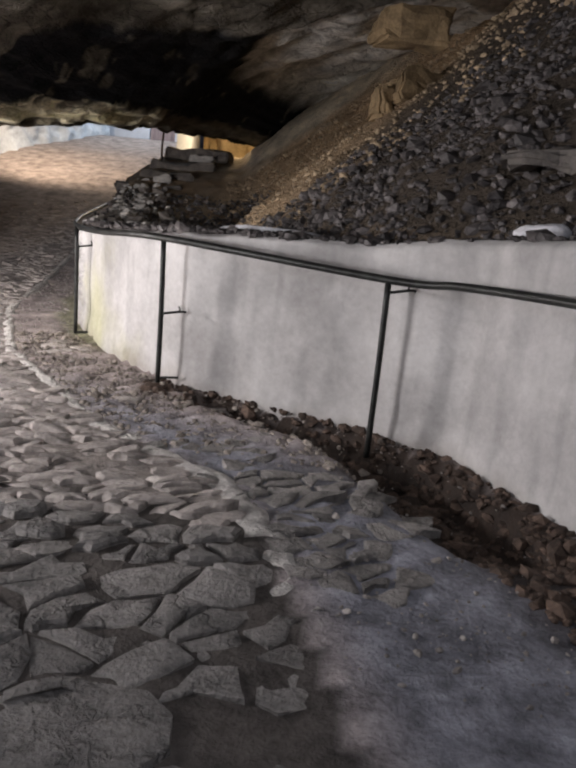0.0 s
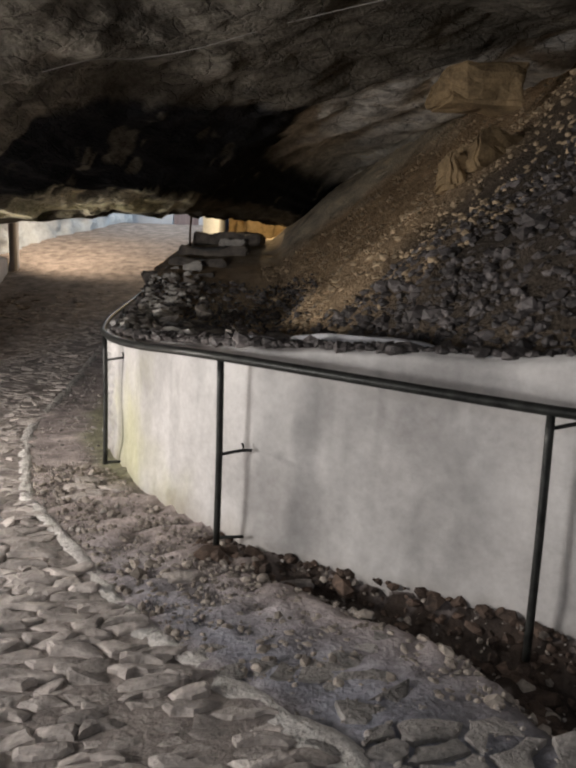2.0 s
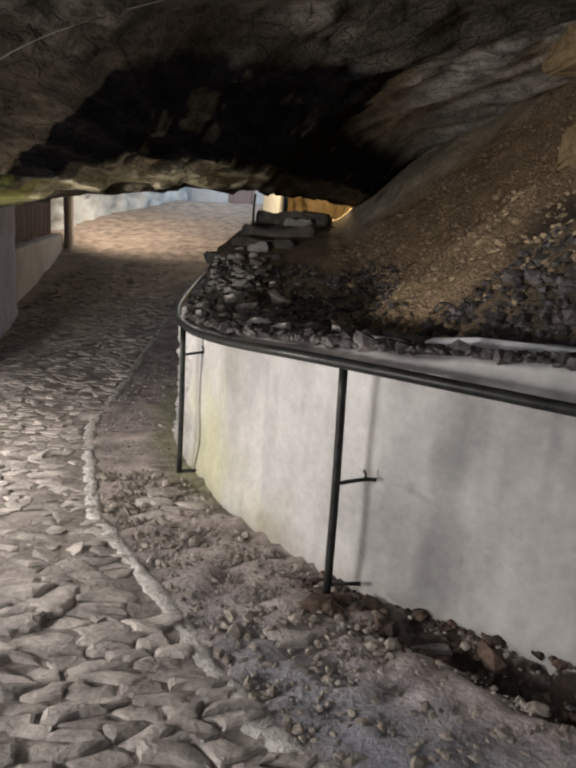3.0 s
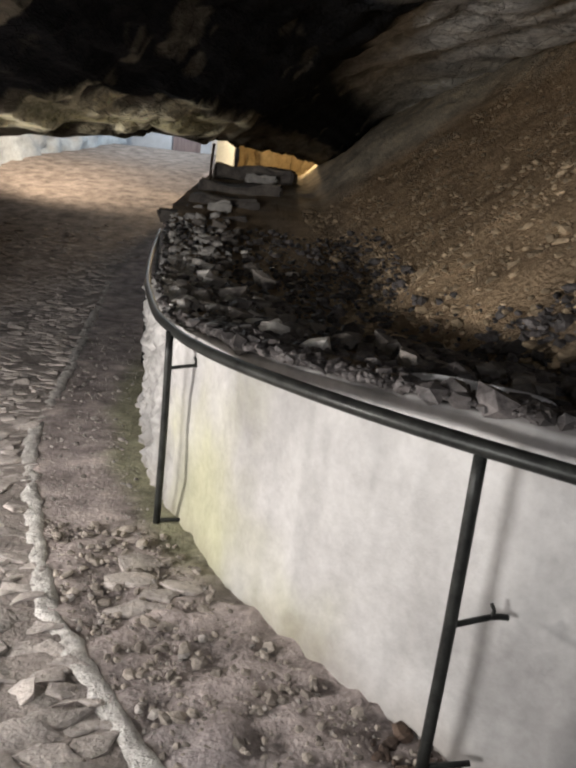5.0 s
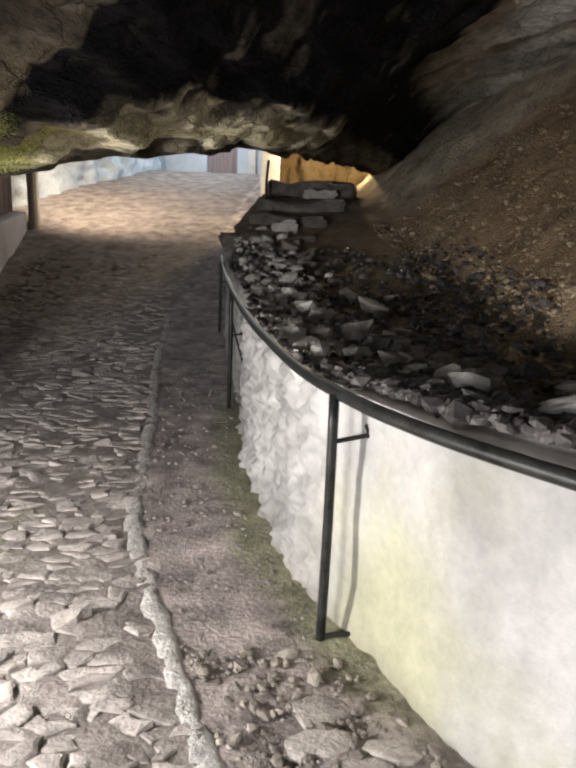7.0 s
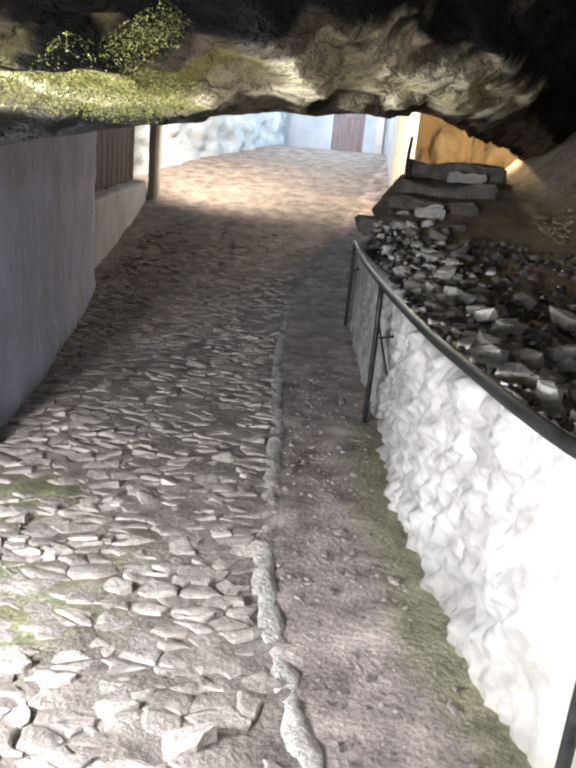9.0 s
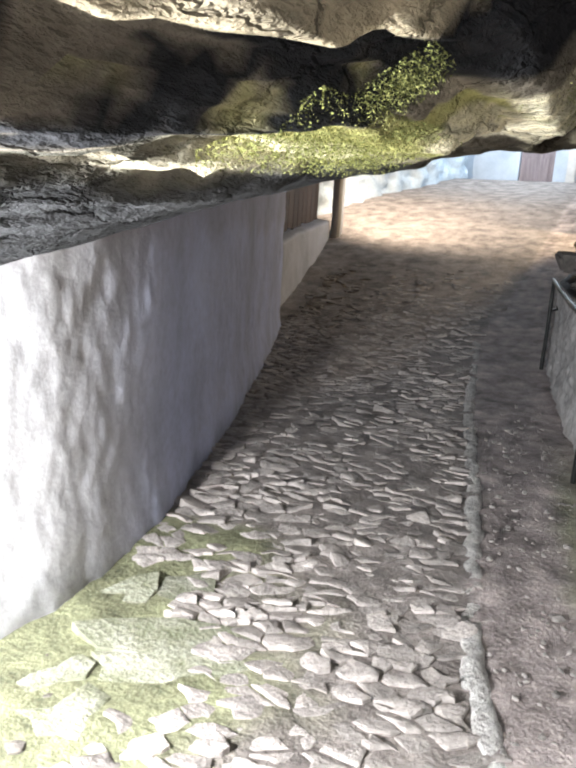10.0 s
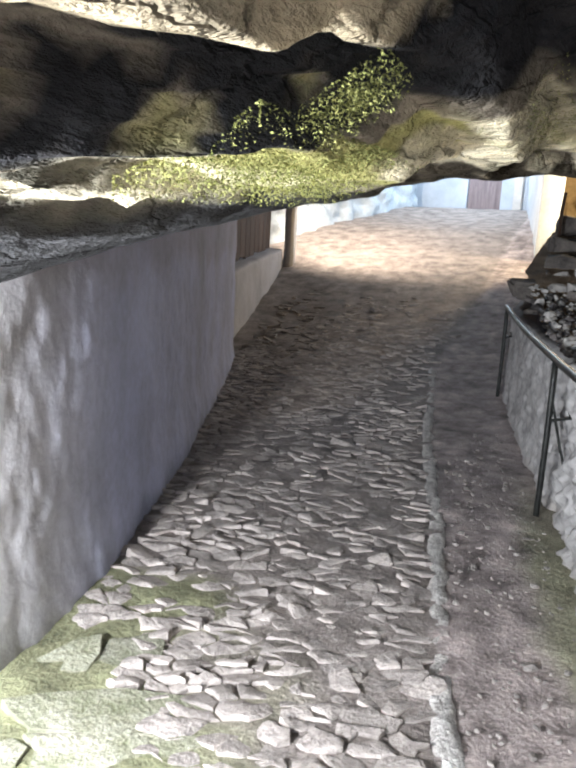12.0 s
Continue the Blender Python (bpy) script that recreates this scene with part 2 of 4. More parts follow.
# ---- ground ----
def build_ground():
    xs = np.concatenate([[-400, -60, -20, -12], np.arange(-9, 3.6, 0.06), [5, 9, 20, 60, 400]])
    ys = np.concatenate([[-400, -60, -15, -5], np.arange(-1, 18, 0.06), np.arange(18, 30, 0.4), [40, 60, 120, 400]])
    verts, cols = [], []
    for x in xs:
        for y in ys:
            z = ground_z(x, y)
            d = wall_x(y) - x
            n1, n2 = fbm(x * 1.7, y * 1.7, 0.3), fbm(x * 9, y * 9, 5.1, 3)
            inside = -9 < x < 3.6 and -1 < y < 18
            c = x - table(y, *CURB_X)
            if inside:
                clods = smooth(c, 0.0, 0.12) * smooth(y, 3.6, 4.4) * (1 - smooth(y, 5.8, 6.8))
                z += 0.016 * n1 + (0.014 + 0.022 * clods) * n2
                if c < -0.03:
                    z += 0.004
            mottle = 1 + 0.55 * n2 + 0.3 * n1
            col = [1.26 * mottle, 1.19 * mottle, 1.2 * mottle]
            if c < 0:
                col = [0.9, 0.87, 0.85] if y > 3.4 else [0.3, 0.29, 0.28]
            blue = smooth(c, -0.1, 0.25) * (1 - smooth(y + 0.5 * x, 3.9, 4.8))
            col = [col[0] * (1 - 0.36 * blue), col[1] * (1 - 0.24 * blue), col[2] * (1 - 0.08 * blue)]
            soil = smooth(d + 0.05 * n1, 0.0, 0.08) * (1 - smooth(d + 0.12 * n1, 0.62, 0.82)) * smooth(y, 2.0, 3.2) * (1 - smooth(y, 5.2, 6.2)) * smooth(x, -1.0, -0.1)
            # Brown soil, set darker so its colour also holds the trench's shadow.
            brown = (0.11, 0.08, 0.062)
            col = [a * (1 - soil) + b * soil for a, b in zip(col, brown)]
            moss = smooth(1.1 - math.hypot(x + 4.2, (y - 6.9) * 0.8) + 0.35 * n1, 0.1, 0.5) + 0.8 * smooth(0.28 - abs(d - 0.08) + 0.1 * n1, 0.05, 0.2) * smooth(y, 5.9, 6.5) * (1 - smooth(y, 9, 11))
            moss = min(1.0, moss)
            col = [a * (1 - moss) + b * moss for a, b in zip(col, (0.82, 0.92, 0.58))]
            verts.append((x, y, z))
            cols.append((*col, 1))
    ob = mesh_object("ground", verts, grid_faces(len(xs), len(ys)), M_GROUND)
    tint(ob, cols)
    return tagged(ob, "earthy grey cement lane with mossy patches and grit", "ground", kind="structure")


ground = build_ground()


# ---- walls ----
def build_wall(name, line, tops, thick, disp, colour, mat, step=0.035, bottom=-0.25, soil=None, rows=40):
    """A wall whose front follows a line in plan; disp pushes the front out, colour gives its stains."""
    pts = [Vector((x, y, 0)) for x, y in line]
    run = [0.0]
    for a, b in zip(pts, pts[1:]):
        run.append(run[-1] + (b - a).length)
    count = int(run[-1] / step) + 1
    ss = np.linspace(0, run[-1], count)
    px, py = np.interp(ss, run, [p.x for p in pts]), np.interp(ss, run, [p.y for p in pts])
    k = np.ones(7) / 7
    px[3:-3], py[3:-3] = np.convolve(px, k, "valid"), np.convolve(py, k, "valid")
    tx, ty = np.gradient(px), np.gradient(py)
    size = np.hypot(tx, ty)
    nx, ny = -ty / size, tx / size
    verts, cols = [], []
    for i in range(count):
        top = table(ss[i], run, tops) + 0.02 * fbm(px[i] * 3, py[i] * 3, 1.7)
        base = ground_z(px[i], py[i]) + bottom
        section = [(0.0, base + (top - 0.03 - base) * j / (rows - 1)) for j in range(rows)]
        section += [(-0.015, top - 0.01), (-0.05, top), (-thick * 0.5, top + 0.01), (-thick + 0.03, top - 0.005), (-thick, top - 0.05), (-thick, base)]
        for j, (off, z) in enumerate(section):
            push = disp(px[i], py[i], z) if j < rows + 2 else 0.0
            verts.append((px[i] + nx[i] * (off + push), py[i] + ny[i] * (off + push), z))
            col = colour(px[i], py[i], z)
            if soil and j >= rows:
                k = smooth(py[i], 4.9, 5.3) * (1 - smooth(py[i], 7.0, 8.0)) * (0.8 + 0.3 * fbm(px[i] * 8, py[i] * 8, j))
                col = [a * (1 - k) + q * k for a, q in zip(col, soil)]
            cols.append((*col, 1))
    ob = mesh_object(name, verts, grid_faces(count, rows + 6), mat)
    tint(ob, cols)
    return ob


def rubble_cell(x, y, z):
    """Distances to the nearest stones of the rubble masonry, and their places."""
    warp = 0.6 * fbm(x * 6, y * 6, z * 6, 2)
    return noise.voronoi(Vector((x * 8 + warp, y * 8 - warp, z * 13 + warp)))


def right_push(x, y, z):
    rough = smooth(y, 6.75, 7.05)
    base = 0.012 * fbm(x * 2.5, y * 2.5, z * 2.5) + 0.004 * fbm(x * 14, y * 14, z * 14)
    if rough == 0:
        return base + 0.02 * (1 - smooth(z, 0.0, 0.22))
    d, place = rubble_cell(x, y, z)
    proud = 0.025 * noise.noise(Vector(place[0]) * 3.1)
    stones = proud + 0.09 * (min(0.12, d[1] - d[0]) - 0.08) + 0.045 * fbm(x * 4, y * 4, z * 4) + 0.034 * fbm(x * 16, y * 16, z * 16)
    foot = 0.02 * (1 - smooth(z, 0.0, 0.22))
    return base + rough * stones * (1 - 0.6 * smooth(y, 9.5, 11)) + foot


def right_colour(x, y, z):
    n = fbm(x * 2.2, y * 2.2, z * 1.4)
    moss = smooth(0.75 - math.hypot((y - 6.35) * 0.9, (z - 0.12) * 0.55) + 0.3 * n, 0.2, 0.7)
    dirt = smooth(0.12 - z + 0.12 * n, 0.0, 0.2)
    streak = smooth(fbm(x * 6, y * 6, z * 0.7), 0.0, 0.6) * 0.14 + 0.2 * smooth(fbm(x * 1.7, y * 1.7, z * 1.7 + 3), -0.1, 0.6)
    col = [1 - streak] * 3
    if y > 6.85:
        near = rubble_cell(x, y, z)[0]
        joint = (1 - smooth(near[1] - near[0], 0.0, 0.14)) * smooth(y, 6.85, 7.1)
        col = [a * (1 - 0.3 * joint) * (0.93 + 0.2 * fbm(x * 9, y * 9, z * 9, 2)) for a in col]
    col = [a * (1 - 0.55 * moss) + b * 0.55 * moss for a, b in zip(col, (0.86, 0.88, 0.42))]
    return [a * (1 - 0.5 * dirt) + b * 0.5 * dirt for a, b in zip(col, (0.42, 0.36, 0.30))]


right_line = [(x, y) for y, x in zip(*WALL_X)]
right_tops = [1.5, 1.48, 1.44, 1.38, 1.33, 1.26, 1.16, 1.10, 1.045, 1.005, 0.975, 0.955, 0.92, 0.89, 0.9, 0.92, 0.94, 0.98, 1.02, 1.3]
wall_right = tagged(build_wall("wall_right", right_line, right_tops, 0.11, right_push, right_colour, M_PLASTER, step=0.022, soil=(0.12, 0.105, 0.1), rows=56),
                    "whitewashed retaining wall, smooth plaster then rough rubble", "wall", kind="structure")


def left_push(x, y, z):
    lean = 0.04 * (1 - smooth(z, 0.0, 0.5))
    return lean + 0.014 * fbm(x * 1.8, y * 1.8, z * 1.5, 2) + 0.008 * fbm(x * 8, y * 8, z * 6) + 0.004 * fbm(x * 22, y * 22, z * 18, 3)


def left_colour(x, y, z):
    n = fbm(x * 2.2, y * 2.2, z * 1.2)
    streak = 0.10 * smooth(fbm(x * 3, y * 3, z * 0.5), 0.0, 0.7)
    damp = smooth(0.2 - z + 0.18 * n, 0.0, 0.25) * 0.35
    top = smooth(z + 0.1 * n, 1.3, 1.5) * smooth(y, 6.6, 7.2) * 0.3
    # Cool light on the stretch past y 7 is put into the whitewash as blue.
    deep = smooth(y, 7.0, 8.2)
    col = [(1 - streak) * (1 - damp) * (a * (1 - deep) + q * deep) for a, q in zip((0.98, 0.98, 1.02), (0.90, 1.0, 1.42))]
    return [a * (1 - top) + b * top for a, b in zip(col, (0.50, 0.45, 0.40))]


left_line = [(x, y) for y, x in zip(*LEFT_X)]
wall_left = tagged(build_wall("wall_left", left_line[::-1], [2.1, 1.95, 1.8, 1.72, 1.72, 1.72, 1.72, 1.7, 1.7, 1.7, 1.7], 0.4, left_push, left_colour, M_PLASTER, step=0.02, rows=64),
                   "lumpy whitewashed wall under the rock", "wall", kind="structure")
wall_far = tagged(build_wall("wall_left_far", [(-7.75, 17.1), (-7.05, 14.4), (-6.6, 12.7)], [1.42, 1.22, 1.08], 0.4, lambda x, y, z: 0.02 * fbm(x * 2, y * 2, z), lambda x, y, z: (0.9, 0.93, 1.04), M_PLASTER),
                  "bluish whitewashed wall beside the climbing lane", "wall", kind="structure")


# ---- rock overhang ----
def build_ceiling():
    xs = np.concatenate([np.arange(-8.0, -4.5, 0.1), np.arange(-4.5, -3.5, 0.04), np.arange(-3.5, -2.2, 0.014), np.arange(-2.2, -0.8, 0.035), np.arange(-0.8, 6.4, 0.08)])
    ys = np.concatenate([np.arange(-5.0, 4.8, 0.1), np.arange(4.8, 8.6, 0.026), np.arange(8.6, 11.0, 0.045), np.arange(11.0, 17.6, 0.09)])
    verts, cols = [], []
    for x in xs:
        for y in ys:
            d = x - table(y, LIP_Y, LIP_X)
            z = ceiling_z(x, y)
            n1 = fbm(x * 0.9, y * 0.9, 2.2)
            near = 1 - smooth(y, 6.1, 6.9)
            along = (1 - smooth(y, 8.6, 9.8)) * (1 - smooth(d, 1.2, 1.8))
            n2 = along * fbm(d * 4.5, y * 1.5, 4.4) + (1 - along) * fbm(x * 1.6, y * 1.4, 4.4)
            n3 = along * fbm(d * 16, y * 4.5, 7.7) + (1 - along) * fbm(x * 6, y * 4, 7.7)
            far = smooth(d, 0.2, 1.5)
            rim = table(y, (5.0, 5.6, 6.0, 6.3), (0.25, 0.28, 0.32, 0.38))
            z += far * 0.16 * n1 + (0.016 + 0.03 * far) * n2 + (0.012 + 0.014 * near) * n3
            z += 0.07 * near * math.exp(-((d - rim - 0.01 + 0.03 * n1) / 0.03) ** 2)
            shade, fresh = 1.0, 0.0
            for layer, k, bend in ((0.16, (0.6 - 0.4 * far) * smooth(d, -0.25, 0.0), 0.10), (0.042, 0.7 * (1 - far) * smooth(d, -0.25, 0.0), 0.03)):
                s = (z + bend * n1 + 0.02 * n2) / layer
                f = s - math.floor(s)
                z += layer * k * (smooth(f, 0.5, 0.98) - f + 0.4)
                shade *= 0.82 + 0.32 * (math.sin(math.floor(s) * 12.9898 + math.floor(2.2 * n1 + 0.7 * y) * 4.1) * 43758.5453 % 1.0)
                fresh = max(fresh, smooth(f, 0.55, 0.75) * smooth(n2 + 0.5 * n3, 0.0, 0.35))
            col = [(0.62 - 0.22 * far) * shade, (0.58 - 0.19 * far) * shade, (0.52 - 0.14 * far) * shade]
            panel = (1 - smooth(y, 6.3, 6.6)) * smooth(d + 0.02 * n2, rim, rim + 0.02) * (1 - smooth(d + 0.1 * n2, 0.46, 0.62)) * (0.45 + 0.55 * smooth(y - 4 * (d - rim) + 0.3 * n2, 5.4, 6.1))
            col = [a * (1 - panel) + q * panel for a, q in zip(col, (1.1, 1.0, 0.78))]
            # Black band: dark rock, with the unlit recess behind the lip painted in.
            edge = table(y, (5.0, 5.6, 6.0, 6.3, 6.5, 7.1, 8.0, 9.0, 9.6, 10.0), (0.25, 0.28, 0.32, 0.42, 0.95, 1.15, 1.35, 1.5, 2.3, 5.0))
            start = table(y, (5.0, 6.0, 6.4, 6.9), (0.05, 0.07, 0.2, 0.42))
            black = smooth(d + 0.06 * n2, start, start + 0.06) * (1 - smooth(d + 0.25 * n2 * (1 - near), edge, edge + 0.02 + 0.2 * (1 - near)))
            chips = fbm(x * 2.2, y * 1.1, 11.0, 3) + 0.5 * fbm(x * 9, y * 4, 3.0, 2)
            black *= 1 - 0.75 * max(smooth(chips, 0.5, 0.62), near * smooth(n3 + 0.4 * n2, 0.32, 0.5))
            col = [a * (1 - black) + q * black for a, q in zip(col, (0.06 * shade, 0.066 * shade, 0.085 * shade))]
            # Pale grey rock, its tint raised to stand in for missing light.
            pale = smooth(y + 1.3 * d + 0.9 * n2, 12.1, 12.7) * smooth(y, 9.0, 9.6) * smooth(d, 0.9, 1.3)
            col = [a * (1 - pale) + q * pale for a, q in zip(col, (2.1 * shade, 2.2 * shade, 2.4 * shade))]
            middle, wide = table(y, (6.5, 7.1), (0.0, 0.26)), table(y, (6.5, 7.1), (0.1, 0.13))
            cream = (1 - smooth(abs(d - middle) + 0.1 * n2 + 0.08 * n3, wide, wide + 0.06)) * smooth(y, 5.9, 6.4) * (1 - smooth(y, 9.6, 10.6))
            # Shade on the lip's underside, painted as a dark brown tint.
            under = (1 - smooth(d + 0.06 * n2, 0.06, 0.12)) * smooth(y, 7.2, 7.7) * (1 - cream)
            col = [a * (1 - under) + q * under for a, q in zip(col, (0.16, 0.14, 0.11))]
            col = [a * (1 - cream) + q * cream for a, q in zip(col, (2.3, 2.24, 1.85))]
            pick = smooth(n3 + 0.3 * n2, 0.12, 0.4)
            # Grey mossy strata by the lip, tinted darker for their lack of light.
            lip_shade = (1 - smooth(y + 0.3 * n2, 6.05, 6.45)) * (1 - smooth(d + 0.05 * n2, 0.03, 0.1))
            col = [a * (1 - lip_shade) + q * lip_shade for a, q in zip(col, (0.16 * shade + 0.2 * pick, 0.165 * shade + 0.19 * pick, 0.15 * shade + 0.15 * pick))]
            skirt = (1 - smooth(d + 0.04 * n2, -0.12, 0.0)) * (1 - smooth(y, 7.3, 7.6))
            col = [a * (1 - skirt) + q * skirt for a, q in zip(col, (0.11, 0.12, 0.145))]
            moss = smooth(0.24 - math.hypot((d - 0.14) * 1.9, (y - 6.66) * 0.5) + 0.1 * n2 + 0.3 * n3, 0.0, 0.14) * (1 - 0.9 * black)
            moss = max(moss, 0.4 * smooth(0.12 - abs(d - 0.27) + 0.22 * n2, 0.0, 0.14) * smooth(y, 6.6, 7.2) * (1 - smooth(y, 9.2, 10.2)))
            col = [a * (1 - moss) + q * moss for a, q in zip(col, (1.3, 1.32, 0.6))]
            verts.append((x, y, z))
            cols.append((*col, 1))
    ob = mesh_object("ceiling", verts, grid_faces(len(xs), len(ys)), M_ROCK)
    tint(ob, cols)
    tagged(ob, "layered brown rock overhang with moss, its shade painted in as dark bands", "rock ceiling", kind="structure")
    xs, ys = np.arange(-8.0, 6.5, 0.6), np.arange(-5.0, 17.7, 0.6)
    top = [(x, y, ceiling_z(min(6.3, x), y) + 1.2 + 1.6 * smooth(x, -6, 3) + 0.4 * fbm(x * 0.5, y * 0.5, 9)) for x in xs for y in ys]
    ob2 = mesh_object("rock_top", top, grid_faces(len(xs), len(ys)), M_ROCK)
    tint(ob2, [(1, 1, 1, 1)] * len(top))
    tagged(ob2, "weathered upper side of the rock overhang", "rock", kind="structure")


build_ceiling()


# ---- earth slope ----
def build_slope():
    ys = np.arange(-1.0, 17.6, 0.08)
    vs = np.linspace(0, 1, 90)
    verts, cols = [], []
    for y in ys:
        for v in vs:
            x = wall_x(y) + 0.08 + (6.2 - wall_x(y)) * v ** 1.3
            rise = max(0.0, x - table(y, *FOOT_X))
            n1, n2 = fbm(x * 1.2, y * 1.2, 3.3), fbm(x * 6, y * 6, 8.8, 3)
            z = slope_z(x, y) + (0.10 * n1 + 0.035 * n2) * smooth(rise + 0.3, 0.0, 0.8) + 0.012 * n2
            grey = smooth(y + 0.8 * n1 + 0.3 * rise, 13.4, 14.2)
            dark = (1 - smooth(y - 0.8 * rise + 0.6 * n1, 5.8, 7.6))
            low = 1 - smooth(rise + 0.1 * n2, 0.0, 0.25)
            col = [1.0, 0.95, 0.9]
            # Grey rock at the back, brightened in colour where no lamp reaches.
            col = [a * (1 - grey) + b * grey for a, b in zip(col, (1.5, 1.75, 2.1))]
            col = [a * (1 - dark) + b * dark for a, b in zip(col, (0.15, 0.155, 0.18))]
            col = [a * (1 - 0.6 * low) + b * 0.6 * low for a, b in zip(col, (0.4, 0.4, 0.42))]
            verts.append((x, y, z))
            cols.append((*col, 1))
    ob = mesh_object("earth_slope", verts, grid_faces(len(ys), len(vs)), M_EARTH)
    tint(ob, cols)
    return tagged(ob, "loose brown earth slope behind the retaining wall", "earth slope", kind="structure")


build_slope()

# ---- stones ----
GOLD = (1 + 5 ** 0.5) / 2
ICO_V = np.array([(-1, GOLD, 0), (1, GOLD, 0), (-1, -GOLD, 0), (1, -GOLD, 0), (0, -1, GOLD), (0, 1, GOLD), (0, -1, -GOLD), (0, 1, -GOLD), (GOLD, 0, -1), (GOLD, 0, 1), (-GOLD, 0, -1), (-GOLD, 0, 1)]) / 1.9
ICO_F = np.array([(0, 11, 5), (0, 5, 1), (0, 1, 7), (0, 7, 10), (0, 10, 11), (1, 5, 9), (5, 11, 4), (11, 10, 2), (10, 7, 6), (7, 1, 8), (3, 9, 4), (3, 4, 2), (3, 2, 6), (3, 6, 8), (3, 8, 9), (4, 9, 5), (2, 4, 11), (6, 2, 10), (8, 6, 7), (9, 8, 1)])


def stone_verts(size, flat=0.6):
    v = ICO_V * rng.uniform(0.7, 1.15, (12, 1)) * np.array([rng.uniform(0.8, 1.3), rng.uniform(0.6, 0.95), flat * rng.uniform(0.75, 1.2)]) * size / 2
    m = Euler((rng.uniform(-0.35, 0.35), rng.uniform(-0.35, 0.35), rng.uniform(0, 6.28))).to_matrix()
    return v @ np.array(m).T


def scatter(name, places, sizes, mat, label, category, flat=0.6, parent=None):
    vs, fs = [], []
    for (x, y, z), s in zip(places, sizes):
        fs.append(ICO_F + 12 * len(vs))
        vs.append(stone_verts(s, flat) + np.array((x, y, z)))
    ob = mesh_object(name, np.concatenate(vs), np.concatenate(fs).tolist(), mat, soft=False, parent=parent)
    return tagged(ob, label, category, kind="stuff")


def slope_places(count, y0, y1, r0, r1):
    out = []
    for _ in range(count):
        y = rng.uniform(y0, y1)
        x = table(y, *FOOT_X) + r0 + (r1 - r0) * rng.uniform() ** 1.6
        if x < wall_x(y) + 0.35:
            continue
        out.append((x, y, slope_z(x, y) + 0.10 * fbm(x * 1.2, y * 1.2, 3.3) * smooth(x - table(y, *FOOT_X) + 0.3, 0.0, 0.8)))
    return out


p = slope_places(5200, 6.3, 13.4, -0.3, 3.2)
scatter("gravel", p, rng.gamma(1.8, 0.016, len(p)) + 0.018, M_GRAVEL, "ochre gravel and small stones strewn over the earth slope", "gravel")
p = slope_places(9000, 2.6, 7.0, -0.35, 3.2)
scatter("rubble", p, rng.gamma(1.8, 0.021, len(p)) + 0.022, M_RUBBLE, "dark angular rubble heaped at the foot of the slope", "rubble")

p = []
while len(p) < 2000:
    y = rng.uniform(4.9, 12.2)
    x = wall_x(y) - 0.01 + rng.uniform() * max(0.2, table(y, *FOOT_X) + 0.3 - wall_x(y))
    p.append((x, y, slope_z(x, y) + 0.02))
scatter("terrace_rubble", p, rng.gamma(2.2, 0.017, len(p)) + 0.02, M_RUBBLE, "dark rubble covering the terrace behind the rail", "rubble")
p = []
while len(p) < 420:
    y = rng.uniform(6.8, 12.5)
    x = wall_x(y) + 0.08 + 0.6 * rng.uniform() ** 1.5
    p.append((x, y, slope_z(x, y) + 0.02))
scatter("pale_chippings", p, rng.gamma(2.2, 0.018, len(p)) + 0.02, material("pale_chips", (0.30, 0.29, 0.27), (0.60, 0.57, 0.53), 8, 45, 0.85, 0.5, 0.01, per="island", spread=0.4), "pale broken chippings along the wall's top", "rubble")

p = []
while len(p) < 1500:
    y = rng.uniform(2.8, 7.0)
    off = 0.02 + 0.33 * rng.uniform()
    if off < 0.1 + 0.12 * fbm(0.0, y * 3, 2.0) and y < 5.5:
        continue
    p.append((wall_x(y) + off, y, max(table(y, WALL_X[0], right_tops) + 0.01, slope_z(wall_x(y) + off, y)) + 0.01))
while len(p) < 3000:
    y = rng.uniform(4.95, 6.9)
    off, bend = -0.005 + 0.14 * rng.uniform(), (wall_x(y + 0.1) - wall_x(y - 0.1)) / 0.2
    k = off / math.hypot(1, bend)
    p.append((wall_x(y) + k, y - k * bend, table(y, WALL_X[0], right_tops) + 0.012))
scatter("edge_rubble", p, rng.gamma(2.0, 0.014, len(p)) + 0.016, M_RUBBLE, "dark rubble spilling onto the top of the retaining wall", "rubble")


